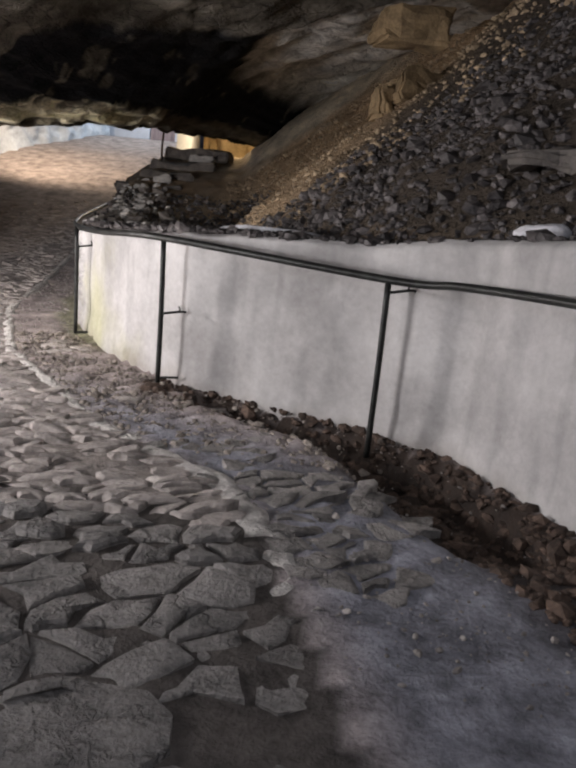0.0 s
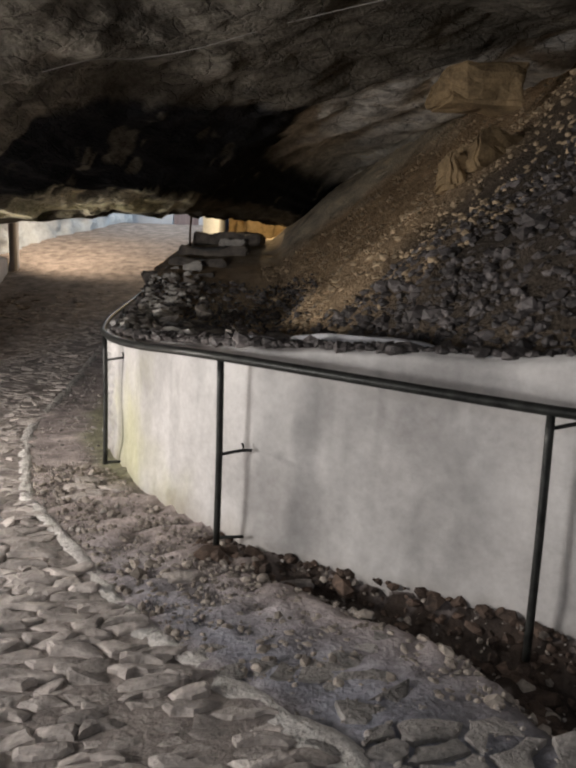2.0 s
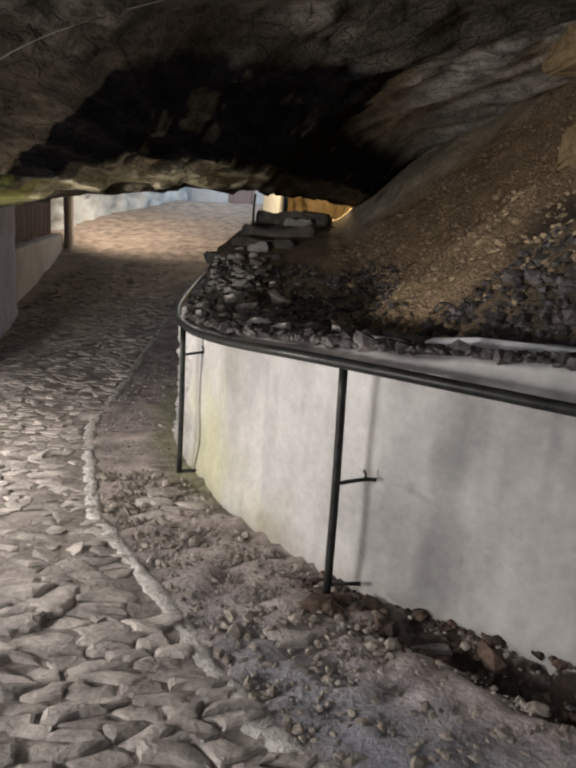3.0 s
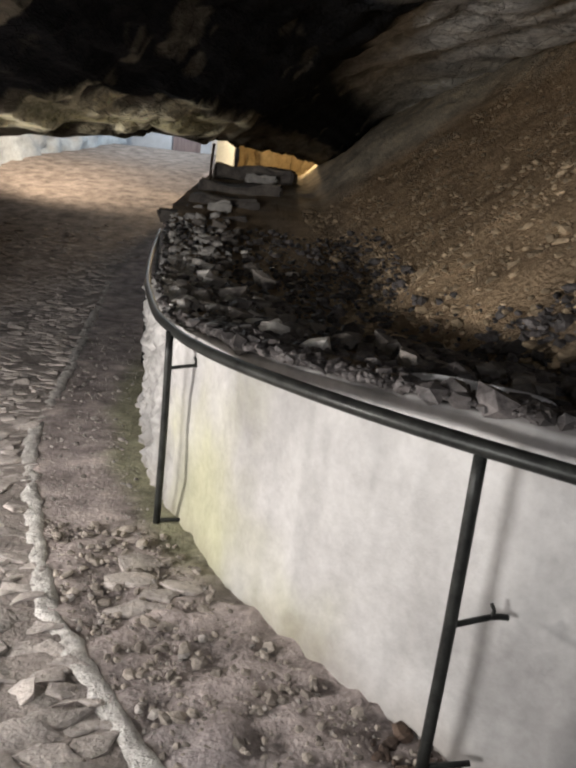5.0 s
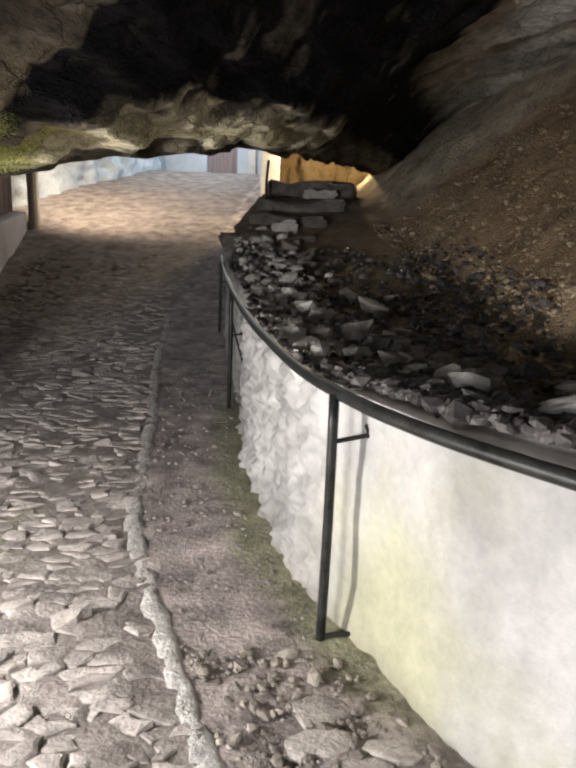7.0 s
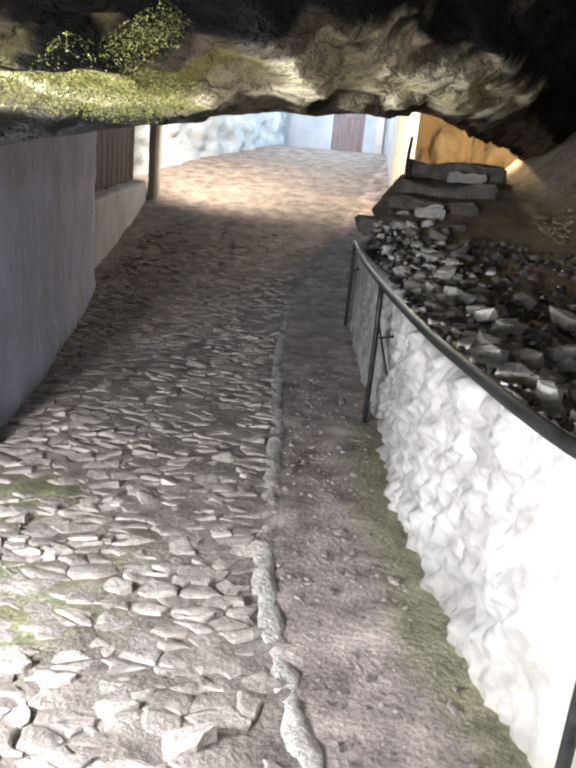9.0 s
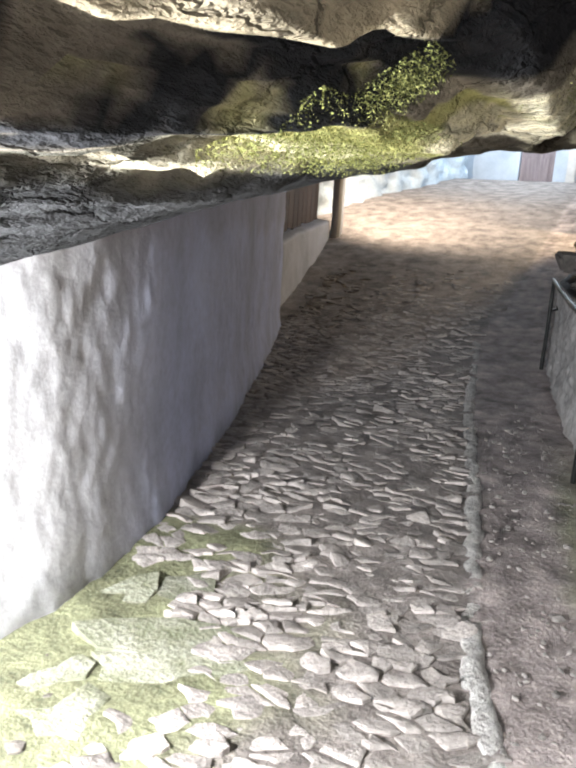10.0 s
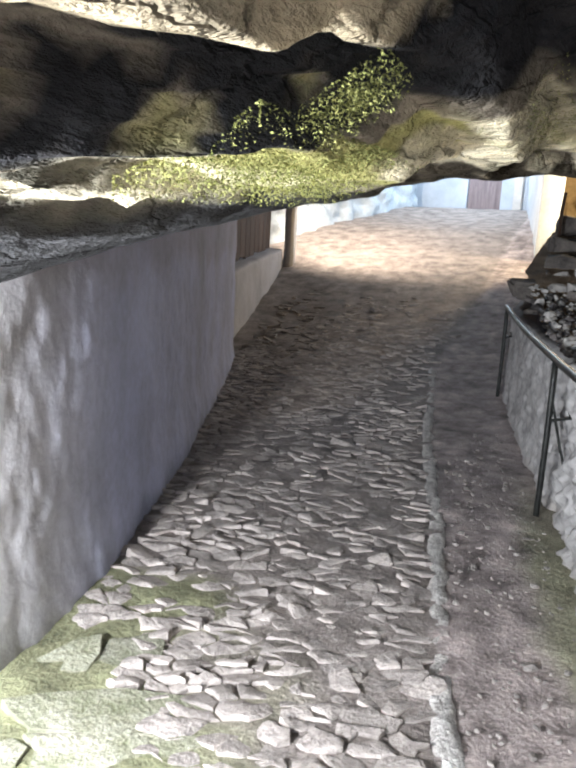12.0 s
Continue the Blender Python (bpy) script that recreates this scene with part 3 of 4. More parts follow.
# ---- loose things ----
def tube(points, radius, sides=10, bend=6):
    """A bmesh tube along a smooth line through the points."""
    pts = [Vector(q) for q in points]
    path = []
    for i in range(len(pts) - 1):
        a, b, c, d = pts[max(0, i - 1)], pts[i], pts[i + 1], pts[min(len(pts) - 1, i + 2)]
        for k in range(bend):
            t = k / bend
            path.append(0.5 * (2 * b + (c - a) * t + (2 * a - 5 * b + 4 * c - d) * t * t + (3 * b - a - 3 * c + d) * t ** 3))
    path.append(pts[-1])
    bm = bmesh.new()
    rings = []
    for i, q in enumerate(path):
        way = (path[min(len(path) - 1, i + 1)] - path[max(0, i - 1)]).normalized()
        side = way.cross(Vector((0, 0, 1)) if abs(way.z) < 0.9 else Vector((1, 0, 0))).normalized()
        up = side.cross(way)
        rings.append([bm.verts.new(q + radius * (math.cos(6.2832 * j / sides) * side + math.sin(6.2832 * j / sides) * up)) for j in range(sides)])
    for r, s in zip(rings, rings[1:]):
        for j in range(sides):
            bm.faces.new((r[j], r[(j + 1) % sides], s[(j + 1) % sides], s[j]))
    bm.faces.new(rings[0][::-1])
    bm.faces.new(rings[-1])
    bmesh.ops.recalc_face_normals(bm, faces=bm.faces)
    return bm


def box(cx, cy, cz, sx, sy, sz, rz=0.0, bevel=0.01, rough=0.0, rx=0.0):
    """A bevelled block; rough shifts its corners and surface."""
    bm = bmesh.new()
    bmesh.ops.create_cube(bm, size=1.0)
    bmesh.ops.scale(bm, vec=(sx, sy, sz), verts=bm.verts)
    bmesh.ops.bevel(bm, geom=bm.edges[:], offset=bevel, segments=2, affect="EDGES")
    if rough:
        bmesh.ops.subdivide_edges(bm, edges=[e for e in bm.edges if e.calc_length() > 0.08], cuts=4, use_grid_fill=True)
        for v in bm.verts:
            v.co += rough * (1.6 * noise.noise_vector(v.co * 2.5 + Vector((sx * 37, sy * 11, sz * 53))) + 0.7 * noise.noise_vector(v.co * 9))
    bmesh.ops.transform(bm, matrix=pose(cx, cy, cz, rx, 0, rz), verts=bm.verts)
    return bm


def thing(name, label, category, group="", place=(0, 0, 0)):
    ob = new(name)
    ob.location = place
    return tagged(ob, label, category, group)


# handrail along the retaining wall
rail_line = [(2.0, 2.4, 1.12), (1.7, 3.15, 1.085), (1.45, 3.78, 1.045), (1.14, 4.23, 1.015), (0.79, 4.5, 0.985), (-0.68, 5.16, 1.045), (-1.3, 5.86, 0.99), (-1.63, 6.33, 0.965), (-1.83, 6.72, 0.955), (-1.97, 7.05, 0.955),
             (-2.13, 7.56, 0.955), (-2.34, 8.3, 0.955), (-2.7, 9.8, 0.96), (-3.05, 11.4, 0.98), (-3.36, 12.9, 1.03)]
handrail = thing("handrail", "dark painted tubular iron handrail standing before the wall", "handrail")
part("rail", tube(rail_line, 0.0235), M_IRON, handrail, soft=True)
for x, y, low, high, brace in ((0.79, 4.5, -0.1, 0.98, 0.93), (-0.68, 5.165, 0.03, 1.04, 0.55), (-1.8, 6.61, -0.03, 0.955, 0.80), (-2.7, 9.76, -0.05, 0.955, 0.62), (-3.33, 12.7, 0.05, 1.02, 0.75)):
    post = part("post", tube([(x, y, low), (x + 0.004, y, (low + high) / 2), (x, y, high)], 0.0185, 8, 3), M_IRON, handrail, soft=True)
    wx = wall_x(y)
    tip = Vector((min(wx + 0.03, x + 0.17), y + 0.05, brace))
    part("brace", tube([(x, y, brace - 0.02), tip - Vector((0.05, 0.01, 0.0)), tip], 0.009, 6, 3), M_IRON, post, soft=True)
    part("hook", tube([tip - Vector((0.05, 0.01, 0)), tip + Vector((-0.045, -0.01, 0.02)), tip + Vector((-0.055, -0.01, 0.04))], 0.006, 6, 3), M_IRON, post, soft=True)
    if 5 < y < 9:
        part("foot", tube([(x, y, low + 0.045), (x + 0.07, y + 0.01, low + 0.05), (x + 0.14, y + 0.03, low + 0.05)], 0.009, 6, 2), M_IRON, post, soft=True)
part("strut", tube([(-2.69, 9.76, 0.72), (-2.62, 9.8, 0.45), (-2.55, 9.83, 0.22)], 0.009, 6, 3), M_IRON, handrail, soft=True)


# whitewashed coping lumps on the wall
def lump(name, a, b, radius, mat, label, category, group):
    a, b = Vector(a), Vector(b)
    bm = bmesh.new()
    bmesh.ops.create_icosphere(bm, subdivisions=4, radius=1.0)
    along = (b - a) / 2
    for v in bm.verts:
        c = v.co.copy()
        c.x = math.copysign(abs(c.x) ** 0.6, c.x)
        s = radius * (1 + 0.35 * noise.noise(c * 1.7 + a * 3) + 0.12 * noise.noise(c * 6 + a))
        v.co = (a + b) / 2 + along * c.x + Vector((-along.y, along.x, 0)).normalized() * c.y * s + Vector((0, 0, 1)) * c.z * s * 0.8
    me = bpy.data.meshes.new(name)
    bm.to_mesh(me)
    bm.free()
    me.materials.append(mat)
    me.polygons.foreach_set("use_smooth", [True] * len(me.polygons))
    return tagged(new(name, me), label, category, group)


M_COPING = material("whitewashed_coping", (0.50, 0.50, 0.53), (0.72, 0.72, 0.74), 4, 40, 0.85, 0.5, 0.015, coarse=0.8)
lump("coping_stone", (-0.93, 5.86, 1.03), (-0.42, 5.44, 1.10), 0.05, M_COPING, "whitewashed lumpy coping stone lying on the wall", "coping stone", "coping on the wall")
lump("coping_stone", (-0.36, 5.42, 1.12), (0.42, 5.12, 1.13), 0.062, M_COPING, "long whitewashed coping stone, bluish in the shade, on the wall", "coping stone", "coping on the wall")
lump("coping_stone", (1.45, 4.5, 1.30), (1.66, 4.2, 1.34), 0.07, M_COPING, "short pale coping block at the wall's high end", "coping stone", "coping on the wall")


# loose stones on the terrace
def stone_mesh(name, size, flat, mat):
    bm = bmesh.new()
    bmesh.ops.create_icosphere(bm, subdivisions=1, radius=size / 2)
    seed = Vector(rng.uniform(-50, 50, 3))
    sx, sy = rng.uniform(0.9, 1.3), rng.uniform(0.7, 1.0)
    for v in bm.verts:
        c = v.co.normalized()
        k = 1 + 0.4 * noise.noise(c * 1.3 + seed) + 0.3 * noise.noise(c * 3.5 + seed)
        v.co = Vector((v.co.x * sx * k, v.co.y * sy * k, max(-0.3 * size * flat, min(0.36 * size * flat, v.co.z * flat * k))))
    me = bpy.data.meshes.new(name)
    bm.to_mesh(me)
    bm.free()
    me.materials.append(mat)
    return me


PALE = [stone_mesh("loose_stone", s, f, M_STONE) for s, f in ((0.2, 0.7), (0.2, 0.5), (0.2, 0.9), (0.2, 0.6), (0.2, 0.45), (0.2, 0.75))]
DARK = [stone_mesh("loose_stone", s, f, M_DARKSTONE) for s, f in ((0.2, 0.7), (0.2, 0.5), (0.2, 0.9), (0.2, 0.6))]
STONE_LABELS = {0: "pale broken stone lying on the terrace edge", 1: "dark broken stone lying on the terrace"}


def put_stone(x, y, size, kind, z=None, label=""):
    ob = new("loose_stone", (PALE, DARK)[kind][int(rng.integers(0, 4 + 2 * (kind == 0)))])
    k = size / 0.2
    base = slope_z(x, y) if z is None else z
    ob.matrix_basis = Matrix.LocRotScale((x, y, base + 0.045 * k), Euler((rng.uniform(-0.3, 0.3), rng.uniform(-0.3, 0.3), rng.uniform(0, 6.28))), (k, k, k))
    return tagged(ob, label or STONE_LABELS[kind], "stone", "loose stones on the terrace")


for i in range(120):
    y = rng.uniform(6.9, 12.6)
    off = 0.1 + 0.75 * rng.uniform() ** 1.4
    pale = rng.uniform() > 0.25 + 0.7 * (off - 0.1)
    x = wall_x(y) + off
    z = table(y, (6.62, 6.85, 7.22, 7.8, 8.65, 9.6, 10.5, 12.0, 13.0), (1.02, 1.0, 0.95, 0.9, 0.9, 0.92, 0.94, 0.98, 1.02)) if off < 0.3 else None
    put_stone(x, y, rng.uniform(0.06, 0.2) * (1.0 if y > 7.6 else 0.75), 0 if pale else 1, z)
put_stone(-1.33, 6.7, 0.19, 0, 0.94, "large flat bluish stone lying behind the rail")
put_stone(-1.14, 6.3, 0.17, 0, 0.98, "broken bluish stone lying behind the rail")
put_stone(-1.43, 9.96, 0.12, 0, None, "small white stone at the slope's foot")
for i in range(26):
    y = rng.uniform(5.5, 7.4)
    put_stone(wall_x(y) + rng.uniform(0.4, 0.9), y, rng.uniform(0.07, 0.17), 1)

# masonry ledges at the terrace's far end
for name, x, y, z, sx, sy, sz, rz, mat, label in (
        ("ledge_stone", -2.75, 12.75, 1.22, 1.1, 0.5, 0.16, 8, M_DARKSTONE, "long dark ledge stone across the terrace"),
        ("ledge_stone", -2.6, 13.45, 1.44, 0.95, 0.5, 0.2, -4, M_DARKSTONE, "dark weathered ledge stone above the lower ledge"),
        ("ledge_stone", -2.5, 14.2, 1.66, 1.2, 0.5, 0.18, 3, M_DARKSTONE, "grey ledge stone below the bright yard"),
        ("ledge_stone", -2.45, 15.2, 1.92, 1.3, 0.6, 0.24, 0, M_DARKSTONE, "broad dark ledge stone before the bright yard"),
        ("pale_block", -2.93, 12.9, 1.36, 0.26, 0.2, 0.14, 12, M_STONE, "small pale masonry block on a ledge"),
        ("pale_block", -2.6, 12.95, 1.38, 0.3, 0.2, 0.14, 3, M_STONE, "white masonry block on a ledge"),
        ("pale_block", -2.25, 14.7, 1.84, 0.5, 0.25, 0.1, 0, M_STONE, "flat pale block on the upper ledge"),
        ("sandstone_block", 1.22, 8.45, 2.52, 0.75, 0.5, 0.36, 25, M_OCHRE, "squared ochre sandstone block half sunk in the slope"),
        ("sandstone_block", 0.78, 8.3, 2.35, 0.2, 0.3, 0.3, 20, M_OCHRE, "small ochre block beside the larger one"),
        ("orange_boulder", 1.05, 8.95, 3.22, 0.75, 0.6, 0.34, 10, M_OCHRE, "orange boulder under the rock ceiling"),
        ("dark_slab", 1.62, 4.62, 1.72, 0.5, 0.35, 0.10, -15, M_DARKSTONE, "dark flat slab lying on the rubble")):
    me = bpy.data.meshes.new(name)
    bm = box(0, 0, 0, sx, sy, sz, 0, 0.03, 0.06)
    bm.to_mesh(me)
    bm.free()
    me.materials.append(mat)
    ob = new(name, me)
    ob.matrix_basis = pose(x, y, z, 0, 0, rz)
    tagged(ob, label, "masonry" if "block" in name or "ledge" in name else "rock", "masonry ledges" if "ledge" in name else "")
stick = thing("marker_post", "dark weathered wooden post on the ledge", "post")
part("shaft", tube([(-3.04, 14.6, 1.7), (-3.05, 14.62, 2.0), (-3.03, 14.62, 2.3)], 0.02, 8, 3), M_WOOD, stick, soft=True)

# dark boards added in place of the ragged opening above the far wall
gap_fill = thing("gap_screen", "dark boards standing in for the ragged opening above the bluish wall", "board screen")
for i in range(13):
    y = 12.85 + 0.32 * i
    x = table(y, (12.7, 14.4, 17.1), (-6.82, -7.27, -7.97))
    low = table(y, (12.7, 14.4, 17.1), (1.1, 1.22, 1.42))
    part("board", box(x, y, low + 0.65 + 0.04 * math.sin(i * 2.3), 0.03, 0.3, 1.3, 14, 0.005), M_WOOD, gap_fill)
pillar = tagged(mesh_object("pillar", *(lambda b: ([v.co.copy() for v in b.verts], [[v.index for v in f.verts] for f in b.faces]))(box(-7.72, 17.35, 2.1, 0.16, 0.3, 2.4, 10, 0.03, 0.01)), M_WHITE), "pale plastered pillar at the wall's end", "pillar", kind="structure")


# far end of the lane
def far_wall(name, line, base, height, mat, amp, label, thick=0.35):
    pts = [(x, y) for x, y in line]
    verts = []
    count, rows = 60, 24
    for i in range(count):
        k = i / (count - 1) * (len(pts) - 1)
        j = min(len(pts) - 2, int(k))
        x, y = (pts[j][n] + (pts[j + 1][n] - pts[j][n]) * (k - j) for n in (0, 1))
        g = ground_z(x, y) - 0.4
        dx, dy = pts[j + 1][0] - pts[j][0], pts[j + 1][1] - pts[j][1]
        size = math.hypot(dx, dy)
        for r in range(rows + 2):
            back = thick if r >= rows and 0 < i < count - 1 else 0.0
            z = g + (height + 0.4) * (min(r, rows - 1) / (rows - 1) if r <= rows else 0)
            push = amp * (fbm(x * 2.5, y * 2.5, z * 2.5) + 0.5 * fbm(x * 7, y * 7, z * 7)) - back
            verts.append((x - dy / size * push, y + dx / size * push, z))
    return tagged(mesh_object(name, verts, grid_faces(count, rows + 2), mat), label, "wall", kind="structure")


far_wall("rock_wall_far", [(-7.2, 24.2), (-7.45, 22.5), (-8.0, 20.5), (-8.65, 18.2)], 0, 1.4, M_ROCKBLUE, 0.15, "whitewashed bluish rock wall beside the lit lane")
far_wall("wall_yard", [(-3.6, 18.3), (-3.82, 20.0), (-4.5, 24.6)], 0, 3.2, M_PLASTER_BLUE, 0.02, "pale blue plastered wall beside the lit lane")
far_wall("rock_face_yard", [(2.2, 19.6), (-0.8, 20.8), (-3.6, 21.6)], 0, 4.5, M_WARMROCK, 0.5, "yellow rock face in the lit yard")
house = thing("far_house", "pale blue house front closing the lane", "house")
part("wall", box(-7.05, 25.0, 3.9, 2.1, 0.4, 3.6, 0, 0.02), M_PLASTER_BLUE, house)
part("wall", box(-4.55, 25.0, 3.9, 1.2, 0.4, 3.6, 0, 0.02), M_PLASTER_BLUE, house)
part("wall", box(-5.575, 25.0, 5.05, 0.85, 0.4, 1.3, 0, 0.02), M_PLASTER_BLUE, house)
part("pilaster", box(-4.72, 24.76, 3.9, 0.22, 0.1, 3.6, 0, 0.02), M_WHITE, house, "pale yellow pilaster")
door = part("door", box(-5.575, 24.95, 3.4, 0.83, 0.06, 2.2, 0, 0.01), M_DOOR, house, "dark wooden door")
for dz in (-0.55, 0.45):
    part("panel", box(-5.575, 24.91, 3.4 + dz, 0.6, 0.03, 0.75, 0, 0.01), M_DOOR, door)

# cable under the rock
cable_xy = [(-3.25, 5.1), (-3.0, 5.48), (-2.4, 5.5), (-1.72, 5.85), (-1.45, 6.25), (-1.1, 6.35), (-0.5, 6.5), (0.3, 6.4)]
cable = thing("cable", "thin grey cable slung under the rock", "cable")
part("wire", tube([(x, y, ceiling_z(x, y) - 0.055 - 0.03 * (i % 2)) for i, (x, y) in enumerate(cable_xy)], 0.0022, 6, 8), M_CABLE, cable, soft=True)


# leaves on the rock lip
def build_leaves():
    vs, fs = [], []
    for cx, cy, sx, sy, count in ((-3.05, 6.62, 0.07, 0.26, 14000), (-2.87, 6.38, 0.035, 0.05, 2200), (-2.72, 7.4, 0.05, 0.25, 1500)):
        for _ in range(count):
            x, y = cx + max(-1.6, min(1.6, rng.normal())) * sx, cy + max(-1.6, min(1.6, rng.normal())) * sy
            z = ceiling_z(x, y) + 0.015 - 0.035 * rng.uniform() ** 2
            s = rng.uniform(0.0012, 0.0034)
            m = Euler((rng.uniform(-1.2, 1.2), rng.uniform(-1.2, 1.2), rng.uniform(0, 6.28))).to_matrix()
            q = len(vs)
            for px, py, pz in ((0, -1, 0), (0.6, 0, 0.18), (0, 1.1, 0), (-0.6, 0, 0.18)):
                vs.append(Vector((x, y, z)) + m @ Vector((px * s, py * s, pz * s)))
            fs += [(q, q + 1, q + 2), (q, q + 2, q + 3)]
    tagged(mesh_object("moss_leaves", vs, fs, M_LEAF, soft=False), "yellow-green moss and small leaves hanging on the rock lip", "moss", kind="stuff")


build_leaves()


# ---- paving ----
def cell(seeds, i, near, reach):
    """The part of the plan that lies nearest to one seed."""
    x, y = seeds[i]
    poly = [(x - reach, y - reach), (x + reach, y - reach), (x + reach, y + reach), (x - reach, y + reach)]
    for j in near:
        mx, my = (x + seeds[j][0]) / 2, (y + seeds[j][1]) / 2
        dx, dy = seeds[j][0] - x, seeds[j][1] - y
        out = []
        for a, b in zip(poly, poly[1:] + poly[:1]):
            fa, fb = (a[0] - mx) * dx + (a[1] - my) * dy, (b[0] - mx) * dx + (b[1] - my) * dy
            if fa <= 0:
                out.append(a)
            if fa * fb < 0:
                k = fa / (fa - fb)
                out.append((a[0] + (b[0] - a[0]) * k, a[1] + (b[1] - a[1]) * k))
        poly = out
        if len(poly) < 3:
            return []
    return poly


def pave(x0, x1, y0, y1, du, dv, turn, keep, gap, height, dome, tilt, jitter=0.4, drop=0.12, wobble=0.07):
    """Stones of a paved stretch: a list of centre, vertices and faces. du, dv: pitch along and across the turned rows."""
    c, s = math.cos(radians(turn)), math.sin(radians(turn))
    cx, cy, reach = (x0 + x1) / 2, (y0 + y1) / 2, math.hypot(x1 - x0, y1 - y0) / 2
    nu, nv = int(reach / du) + 1, int(reach / dv) + 1
    seeds, index = [], {}
    for a in range(-nu, nu + 1):
        for b in range(-nv, nv + 1):
            u = a + (0.5 if b % 2 else 0) + rng.uniform(-jitter, jitter)
            v = b + rng.uniform(-jitter, jitter)
            if rng.uniform() < drop:
                continue
            index[(a, b)] = len(seeds)
            seeds.append((u, v))
    stones = []
    for (a, b), i in index.items():
        u, v = seeds[i][0] * du, seeds[i][1] * dv
        x, y = cx + c * u - s * v, cy + s * u + c * v
        if not (x0 < x < x1 and y0 < y < y1 and keep(x, y)):
            continue
        near = [index[(a + p, b + q)] for p in (-2, -1, 0, 1, 2) for q in (-2, -1, 0, 1, 2) if (p or q) and (a + p, b + q) in index]
        poly = cell(seeds, i, near, 2.0)
        if len(poly) < 3:
            continue
        edge = [(q[0] * du, q[1] * dv) for q in poly]
        pts = []
        for a1, b1 in zip(edge, edge[1:] + edge[:1]):
            pts.append(a1)
            ex, ey = b1[0] - a1[0], b1[1] - a1[1]
            if math.hypot(ex, ey) > 0.3 * (du + dv):
                w = rng.normal() * wobble
                pts.append((a1[0] + 0.5 * ex - ey * w, a1[1] + 0.5 * ey + ex * w))
        mu, mv = sum(q[0] for q in pts) / len(pts), sum(q[1] for q in pts) / len(pts)
        tu, tv, up = rng.normal() * tilt, rng.normal() * tilt, height * rng.uniform(0.3, 1.5)
        ring = []
        for q in pts:
            r = math.hypot(q[0] - mu, q[1] - mv)
            k = max(0.3, (r - gap) / max(r, 1e-6))
            ring.append(((q[0] - mu) * k, (q[1] - mv) * k))
        mx, my = cx + c * mu - s * mv, cy + s * mu + c * mv
        g = ground_z(mx, my)
        verts, n = [], len(ring)
        for scale, z in ((1.0, -0.035), (0.97, 0.55 * up), (0.78, up * (0.85 + 0.15 * dome)), (0.35, up * (1 + 0.2 * dome))):
            for q in ring:
                w = rng.uniform(0.94, 1.05)
                qu, qv = q[0] * scale * w, q[1] * scale * w
                verts.append((c * qu - s * qv, s * qu + c * qv, z + (qu * tu + qv * tv if z > 0 else 0)))
        faces = [(r * n + j, r * n + (j + 1) % n, (r + 1) * n + (j + 1) % n, (r + 1) * n + j) for r in range(3) for j in range(n)]
        faces.append(tuple(3 * n + j for j in range(n)))
        stones.append(((mx, my, g), verts, faces))
    return stones


def lay(stones, name, mat, joined_name, joined_mat, label, single):
    """Stones inside the single stretch become parts of the ground; the rest are joined."""
    vs, fs = [], []
    for (x, y, z), verts, faces in stones:
        if single(x, y):
            ob = mesh_object(name, verts, faces, mat, ground, soft=False)
            ob.location = (x, y, z)
        else:
            q = len(vs)
            vs += [(a + x, b + y, d + z) for a, b, d in verts]
            fs += [tuple(k + q for k in f) for f in faces]
    if vs:
        ob = mesh_object(joined_name, vs, fs, joined_mat, ground, soft=False)
        ob["kind"] = "stuff"
        ob["label"] = label


def in_lane(x, y):
    if math.hypot(x + 4.2, (y - 6.85) * 0.8) + 0.3 * fbm(x * 3, y * 3, 1.1) < 0.5:
        return False
    return table(y, *LEFT_X) + 0.05 - (0.0 if y < 12.8 else 0.25 * (y - 12.8)) < x < table(y, *CURB_X) - 0.05


def strip(x, y):
    c = x - table(y, *CURB_X)
    return c > 0.06 and x < wall_x(y) - 0.12


lay(pave(-3.2, 0.95, 0.2, 2.0, 0.44, 0.31, 24, lambda x, y: x < table(y, *CURB_X) - 0.02, 0.011, 0.015, 0.15, 0.025, 0.48, 0.1, 0.12), "flagstone", M_FLAG, "flagstones", M_FLAG, "grey flagstones", lambda x, y: True)
lay(pave(-3.2, 0.95, 2.0, 2.75, 0.24, 0.15, 24, lambda x, y: x < table(y, *CURB_X) - 0.02, 0.011, 0.02, 0.2, 0.05, 0.48, 0.14, 0.12), "flagstone", M_FLAG, "flagstones", M_FLAG, "grey flagstones", lambda x, y: True)
lay(pave(-3.6, 0.8, 2.75, 3.15, 0.18, 0.11, 20, lambda x, y: x < table(y, *CURB_X) - 0.04, 0.013, 0.03, 0.4, 0.07, 0.48, 0.2, 0.12), "broken_stone", M_FLAG, "broken_stones", M_FLAG, "broken stones", lambda x, y: True)
lay(pave(-4.6, 0.5, 3.15, 5.0, 0.15, 0.064, 19, lambda x, y: x < table(y, *CURB_X) - 0.05, 0.006, 0.024, 0.8, 0.13, 0.46, 0.2, 0.12), "cobble", M_COBBLE, "cobbles", M_COBBLES, "elongated worn cobbles set on edge across the lane", lambda x, y: False)
lay(pave(-7.4, -0.6, 5.0, 16.2, 0.118, 0.066, 19, lambda x, y: in_lane(x, y) and (y < 13 or rng.uniform() < (16.2 - y) / 3), 0.004, 0.012, 0.7, 0.14, 0.49, 0.26, 0.16), "cobble", M_COBBLE, "cobbles", M_COBBLES, "worn brown-grey cobbles set on edge across the lane", lambda x, y: 6.6 < y < 7.6)
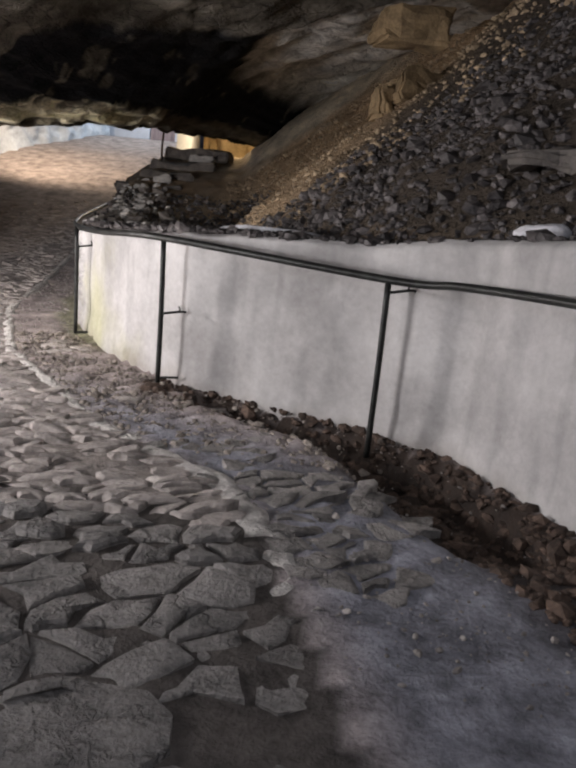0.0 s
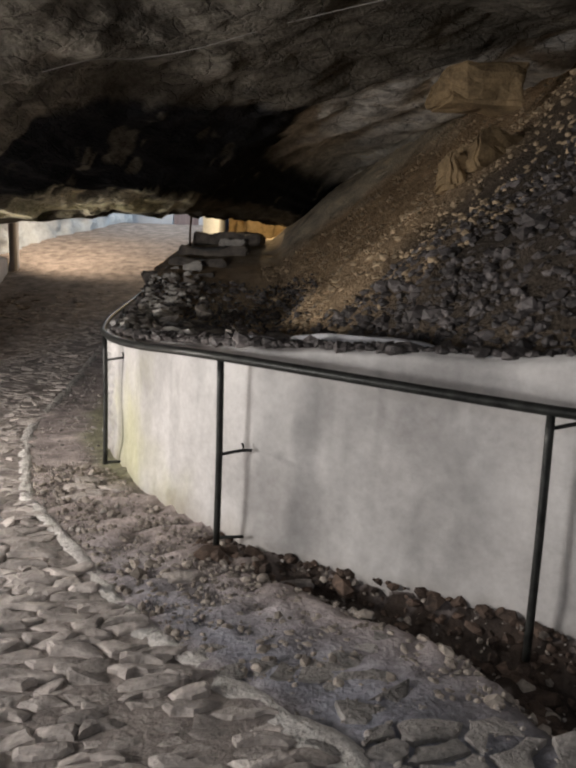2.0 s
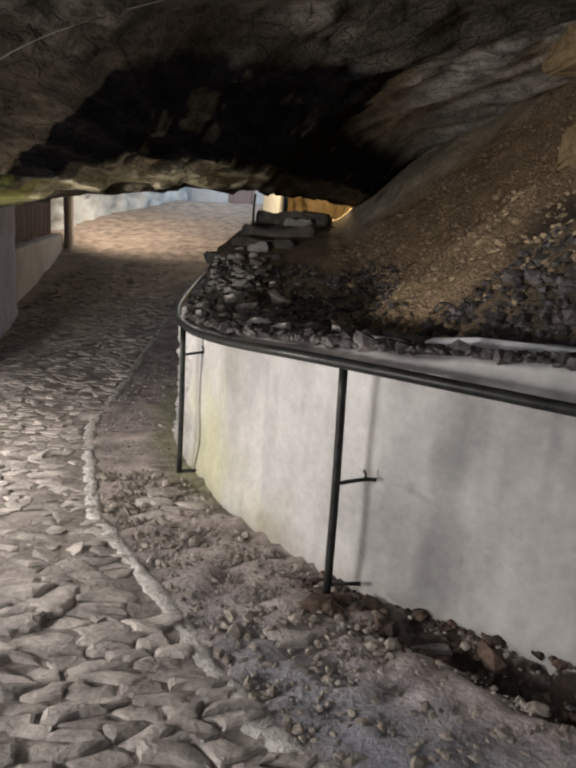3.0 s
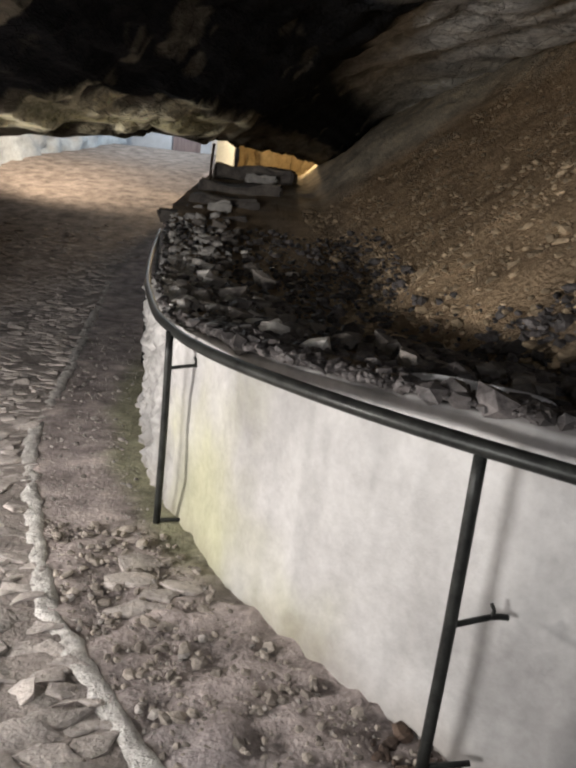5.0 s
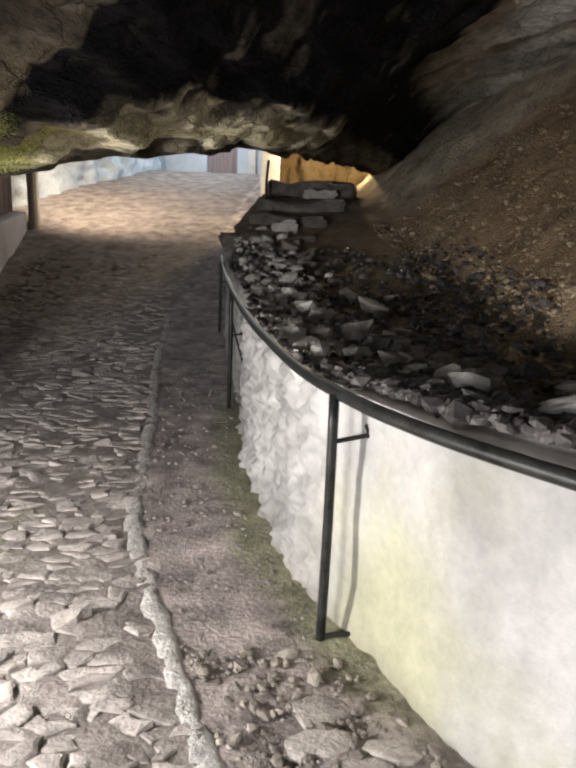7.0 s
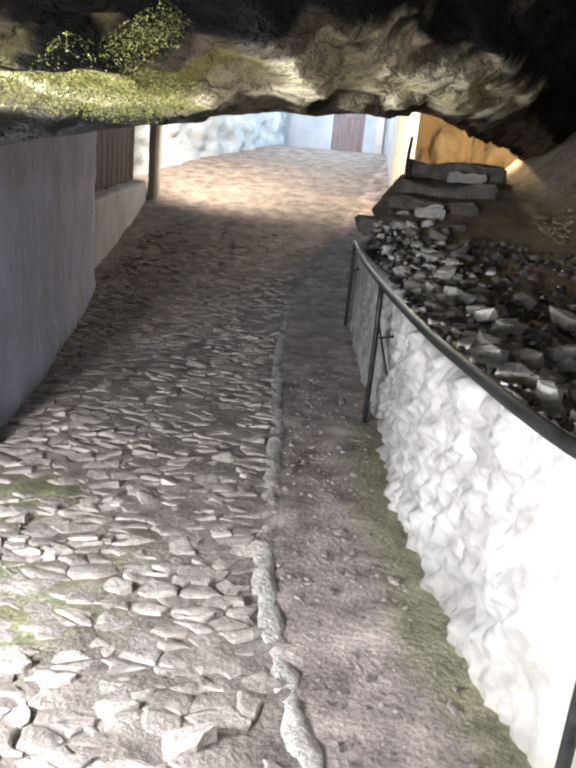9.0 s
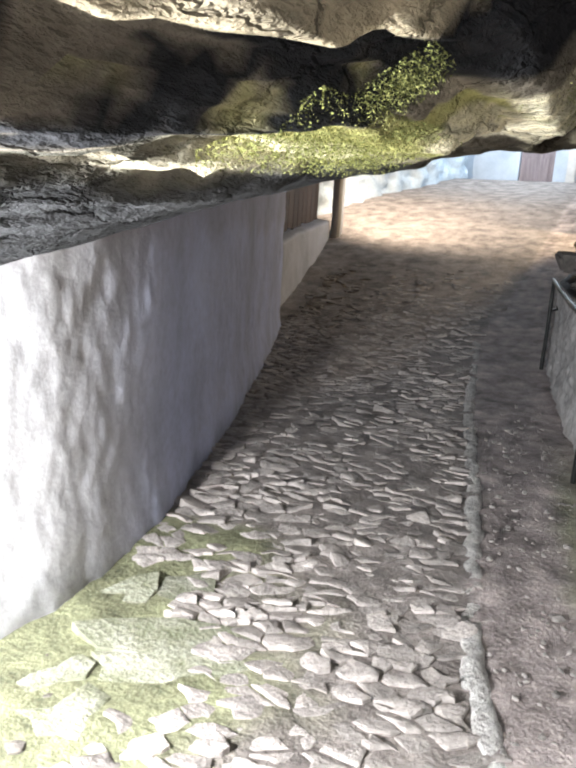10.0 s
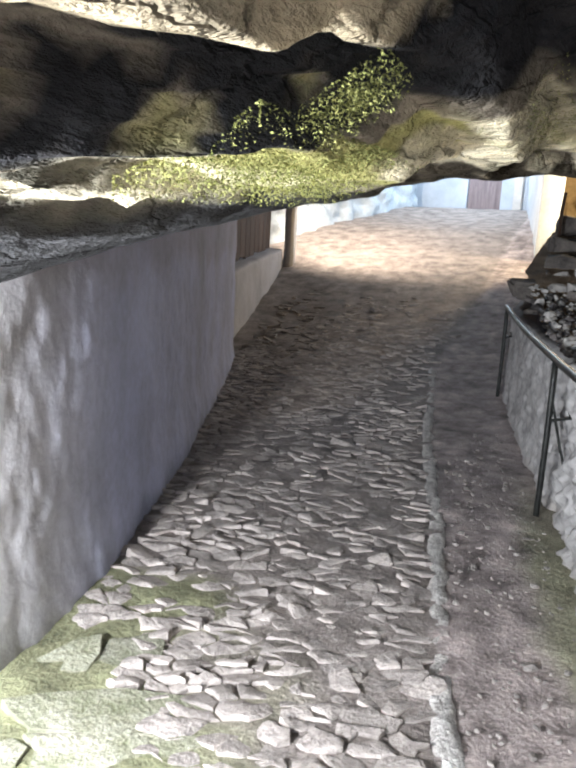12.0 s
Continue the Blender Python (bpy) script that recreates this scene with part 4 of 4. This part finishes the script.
lay(pave(-4.6, -3.4, 6.0, 7.8, 0.26, 0.19, 30, lambda x, y: x > table(y, *LEFT_X) + 0.06 and not in_lane(x, y), 0.016, 0.014, 0.4, 0.09, 0.48, 0.2, 0.12), "mossy_stone", M_MOSSY, "mossy_stones", M_MOSSY, "mossy stones", lambda x, y: True)
lay(pave(-2.7, 1.0, 2.7, 7.4, 0.16, 0.1, 25, lambda x, y: strip(x, y) and fbm(x * 1.3, y * 1.3, 6.6) + (0.3 if y < 4.2 and x - table(y, *CURB_X) < 0.7 else -0.45) > -0.05, 0.012, 0.01, 0.7, 0.1, 0.48, 0.25, 0.12), "sunk_stone", M_FLAG, "sunk_stones", M_COBBLES, "flat stones sunk in the earthy strip", lambda x, y: y < 4.4)


# pale mortar edge between cobbles and strip
def build_curb():
    ys = np.arange(2.6, 13.4, 0.04)
    verts = []
    for y in ys:
        x = table(y, *CURB_X) + 0.014 * fbm(0.0, y * 2.4, 2.0)
        dx = (table(y + 0.1, *CURB_X) - table(y - 0.1, *CURB_X)) / 0.2
        k = 1 / math.hypot(1, dx)
        high = (0.011 + 0.008 * fbm(3.0, y * 6, 0)) * smooth(y, 2.6, 3.4)
        wide = 0.048 + 0.018 * fbm(7.0, y * 8, 0) + 0.05 * (1 - smooth(y, 3.0, 5.0))
        for off, z in ((-1.3, -0.03), (-0.8, 0.5), (-0.3, 0.95), (0.2, 1.0), (0.7, 0.6), (1.4, -0.03)):
            w = off * wide * (1 + 0.2 * fbm(off * 3, y * 12, 1.0))
            verts.append((x + w * k, y - w * k * dx, ground_z(x, y) + (z * high if z > 0 else z) + 0.016 * fbm(off * 3, y * 13, 4.0)))
    ob = mesh_object("curb", verts, grid_faces(len(ys), 6), M_CURB)
    return tagged(ob, "low pale mortar edge along the cobbles", "curb", kind="structure")


build_curb()


def strip_places(count, x0, x1, y0, y1, keep):
    out = []
    while len(out) < count:
        x, y = rng.uniform(x0, x1), rng.uniform(y0, y1)
        if keep(x, y):
            out.append((x, y, ground_z(x, y) + 0.003))
    return out


q = strip_places(1500, -0.8, 2.0, 2.4, 5.4, lambda x, y: 0.03 < wall_x(y) - x < 0.68)
scatter("trench_rubble", q, rng.gamma(1.6, 0.022, len(q)) + 0.018, material("reddish_rubble", (0.016, 0.011, 0.009), (0.13, 0.088, 0.066), 9, 50, 0.85, 0.5, 0.01, per="island", spread=0.4), "brown broken stones and soil heaped along the wall's foot", "rubble")
q = strip_places(1700, -2.4, 0.9, 4.0, 6.5, lambda x, y: strip(x, y))
scatter("clods", q, rng.gamma(1.6, 0.012, len(q)) + 0.01, material("earthy_clods", (0.12, 0.10, 0.085), (0.38, 0.335, 0.29), 10, 60, 0.9, 0.5, 0.008, per="island", spread=0.35), "earth clods and small broken stones beside the wall", "rubble")
q = strip_places(2000, -3.4, 1.6, 2.2, 11.5, lambda x, y: strip(x, y))
scatter("grit", q, rng.gamma(1.6, 0.007, len(q)) + 0.005, material("grey_grit", (0.13, 0.115, 0.105), (0.36, 0.33, 0.305), 10, 60, 0.85, 0.4, 0.005, per="island", spread=0.4), "grit and small pebbles strewn over the strip", "grit")
for x, y, s in ((-3.95, 6.62, 0.07), (-4.05, 6.42, 0.15), (-3.85, 6.4, 0.13), (-4.1, 6.75, 0.05), (-3.75, 6.55, 0.06), (-4.2, 7.02, 0.05)):
    put_stone(x, y, 0.7 * s, 1, -0.01, "loose grey stone lying on the mossy paving")
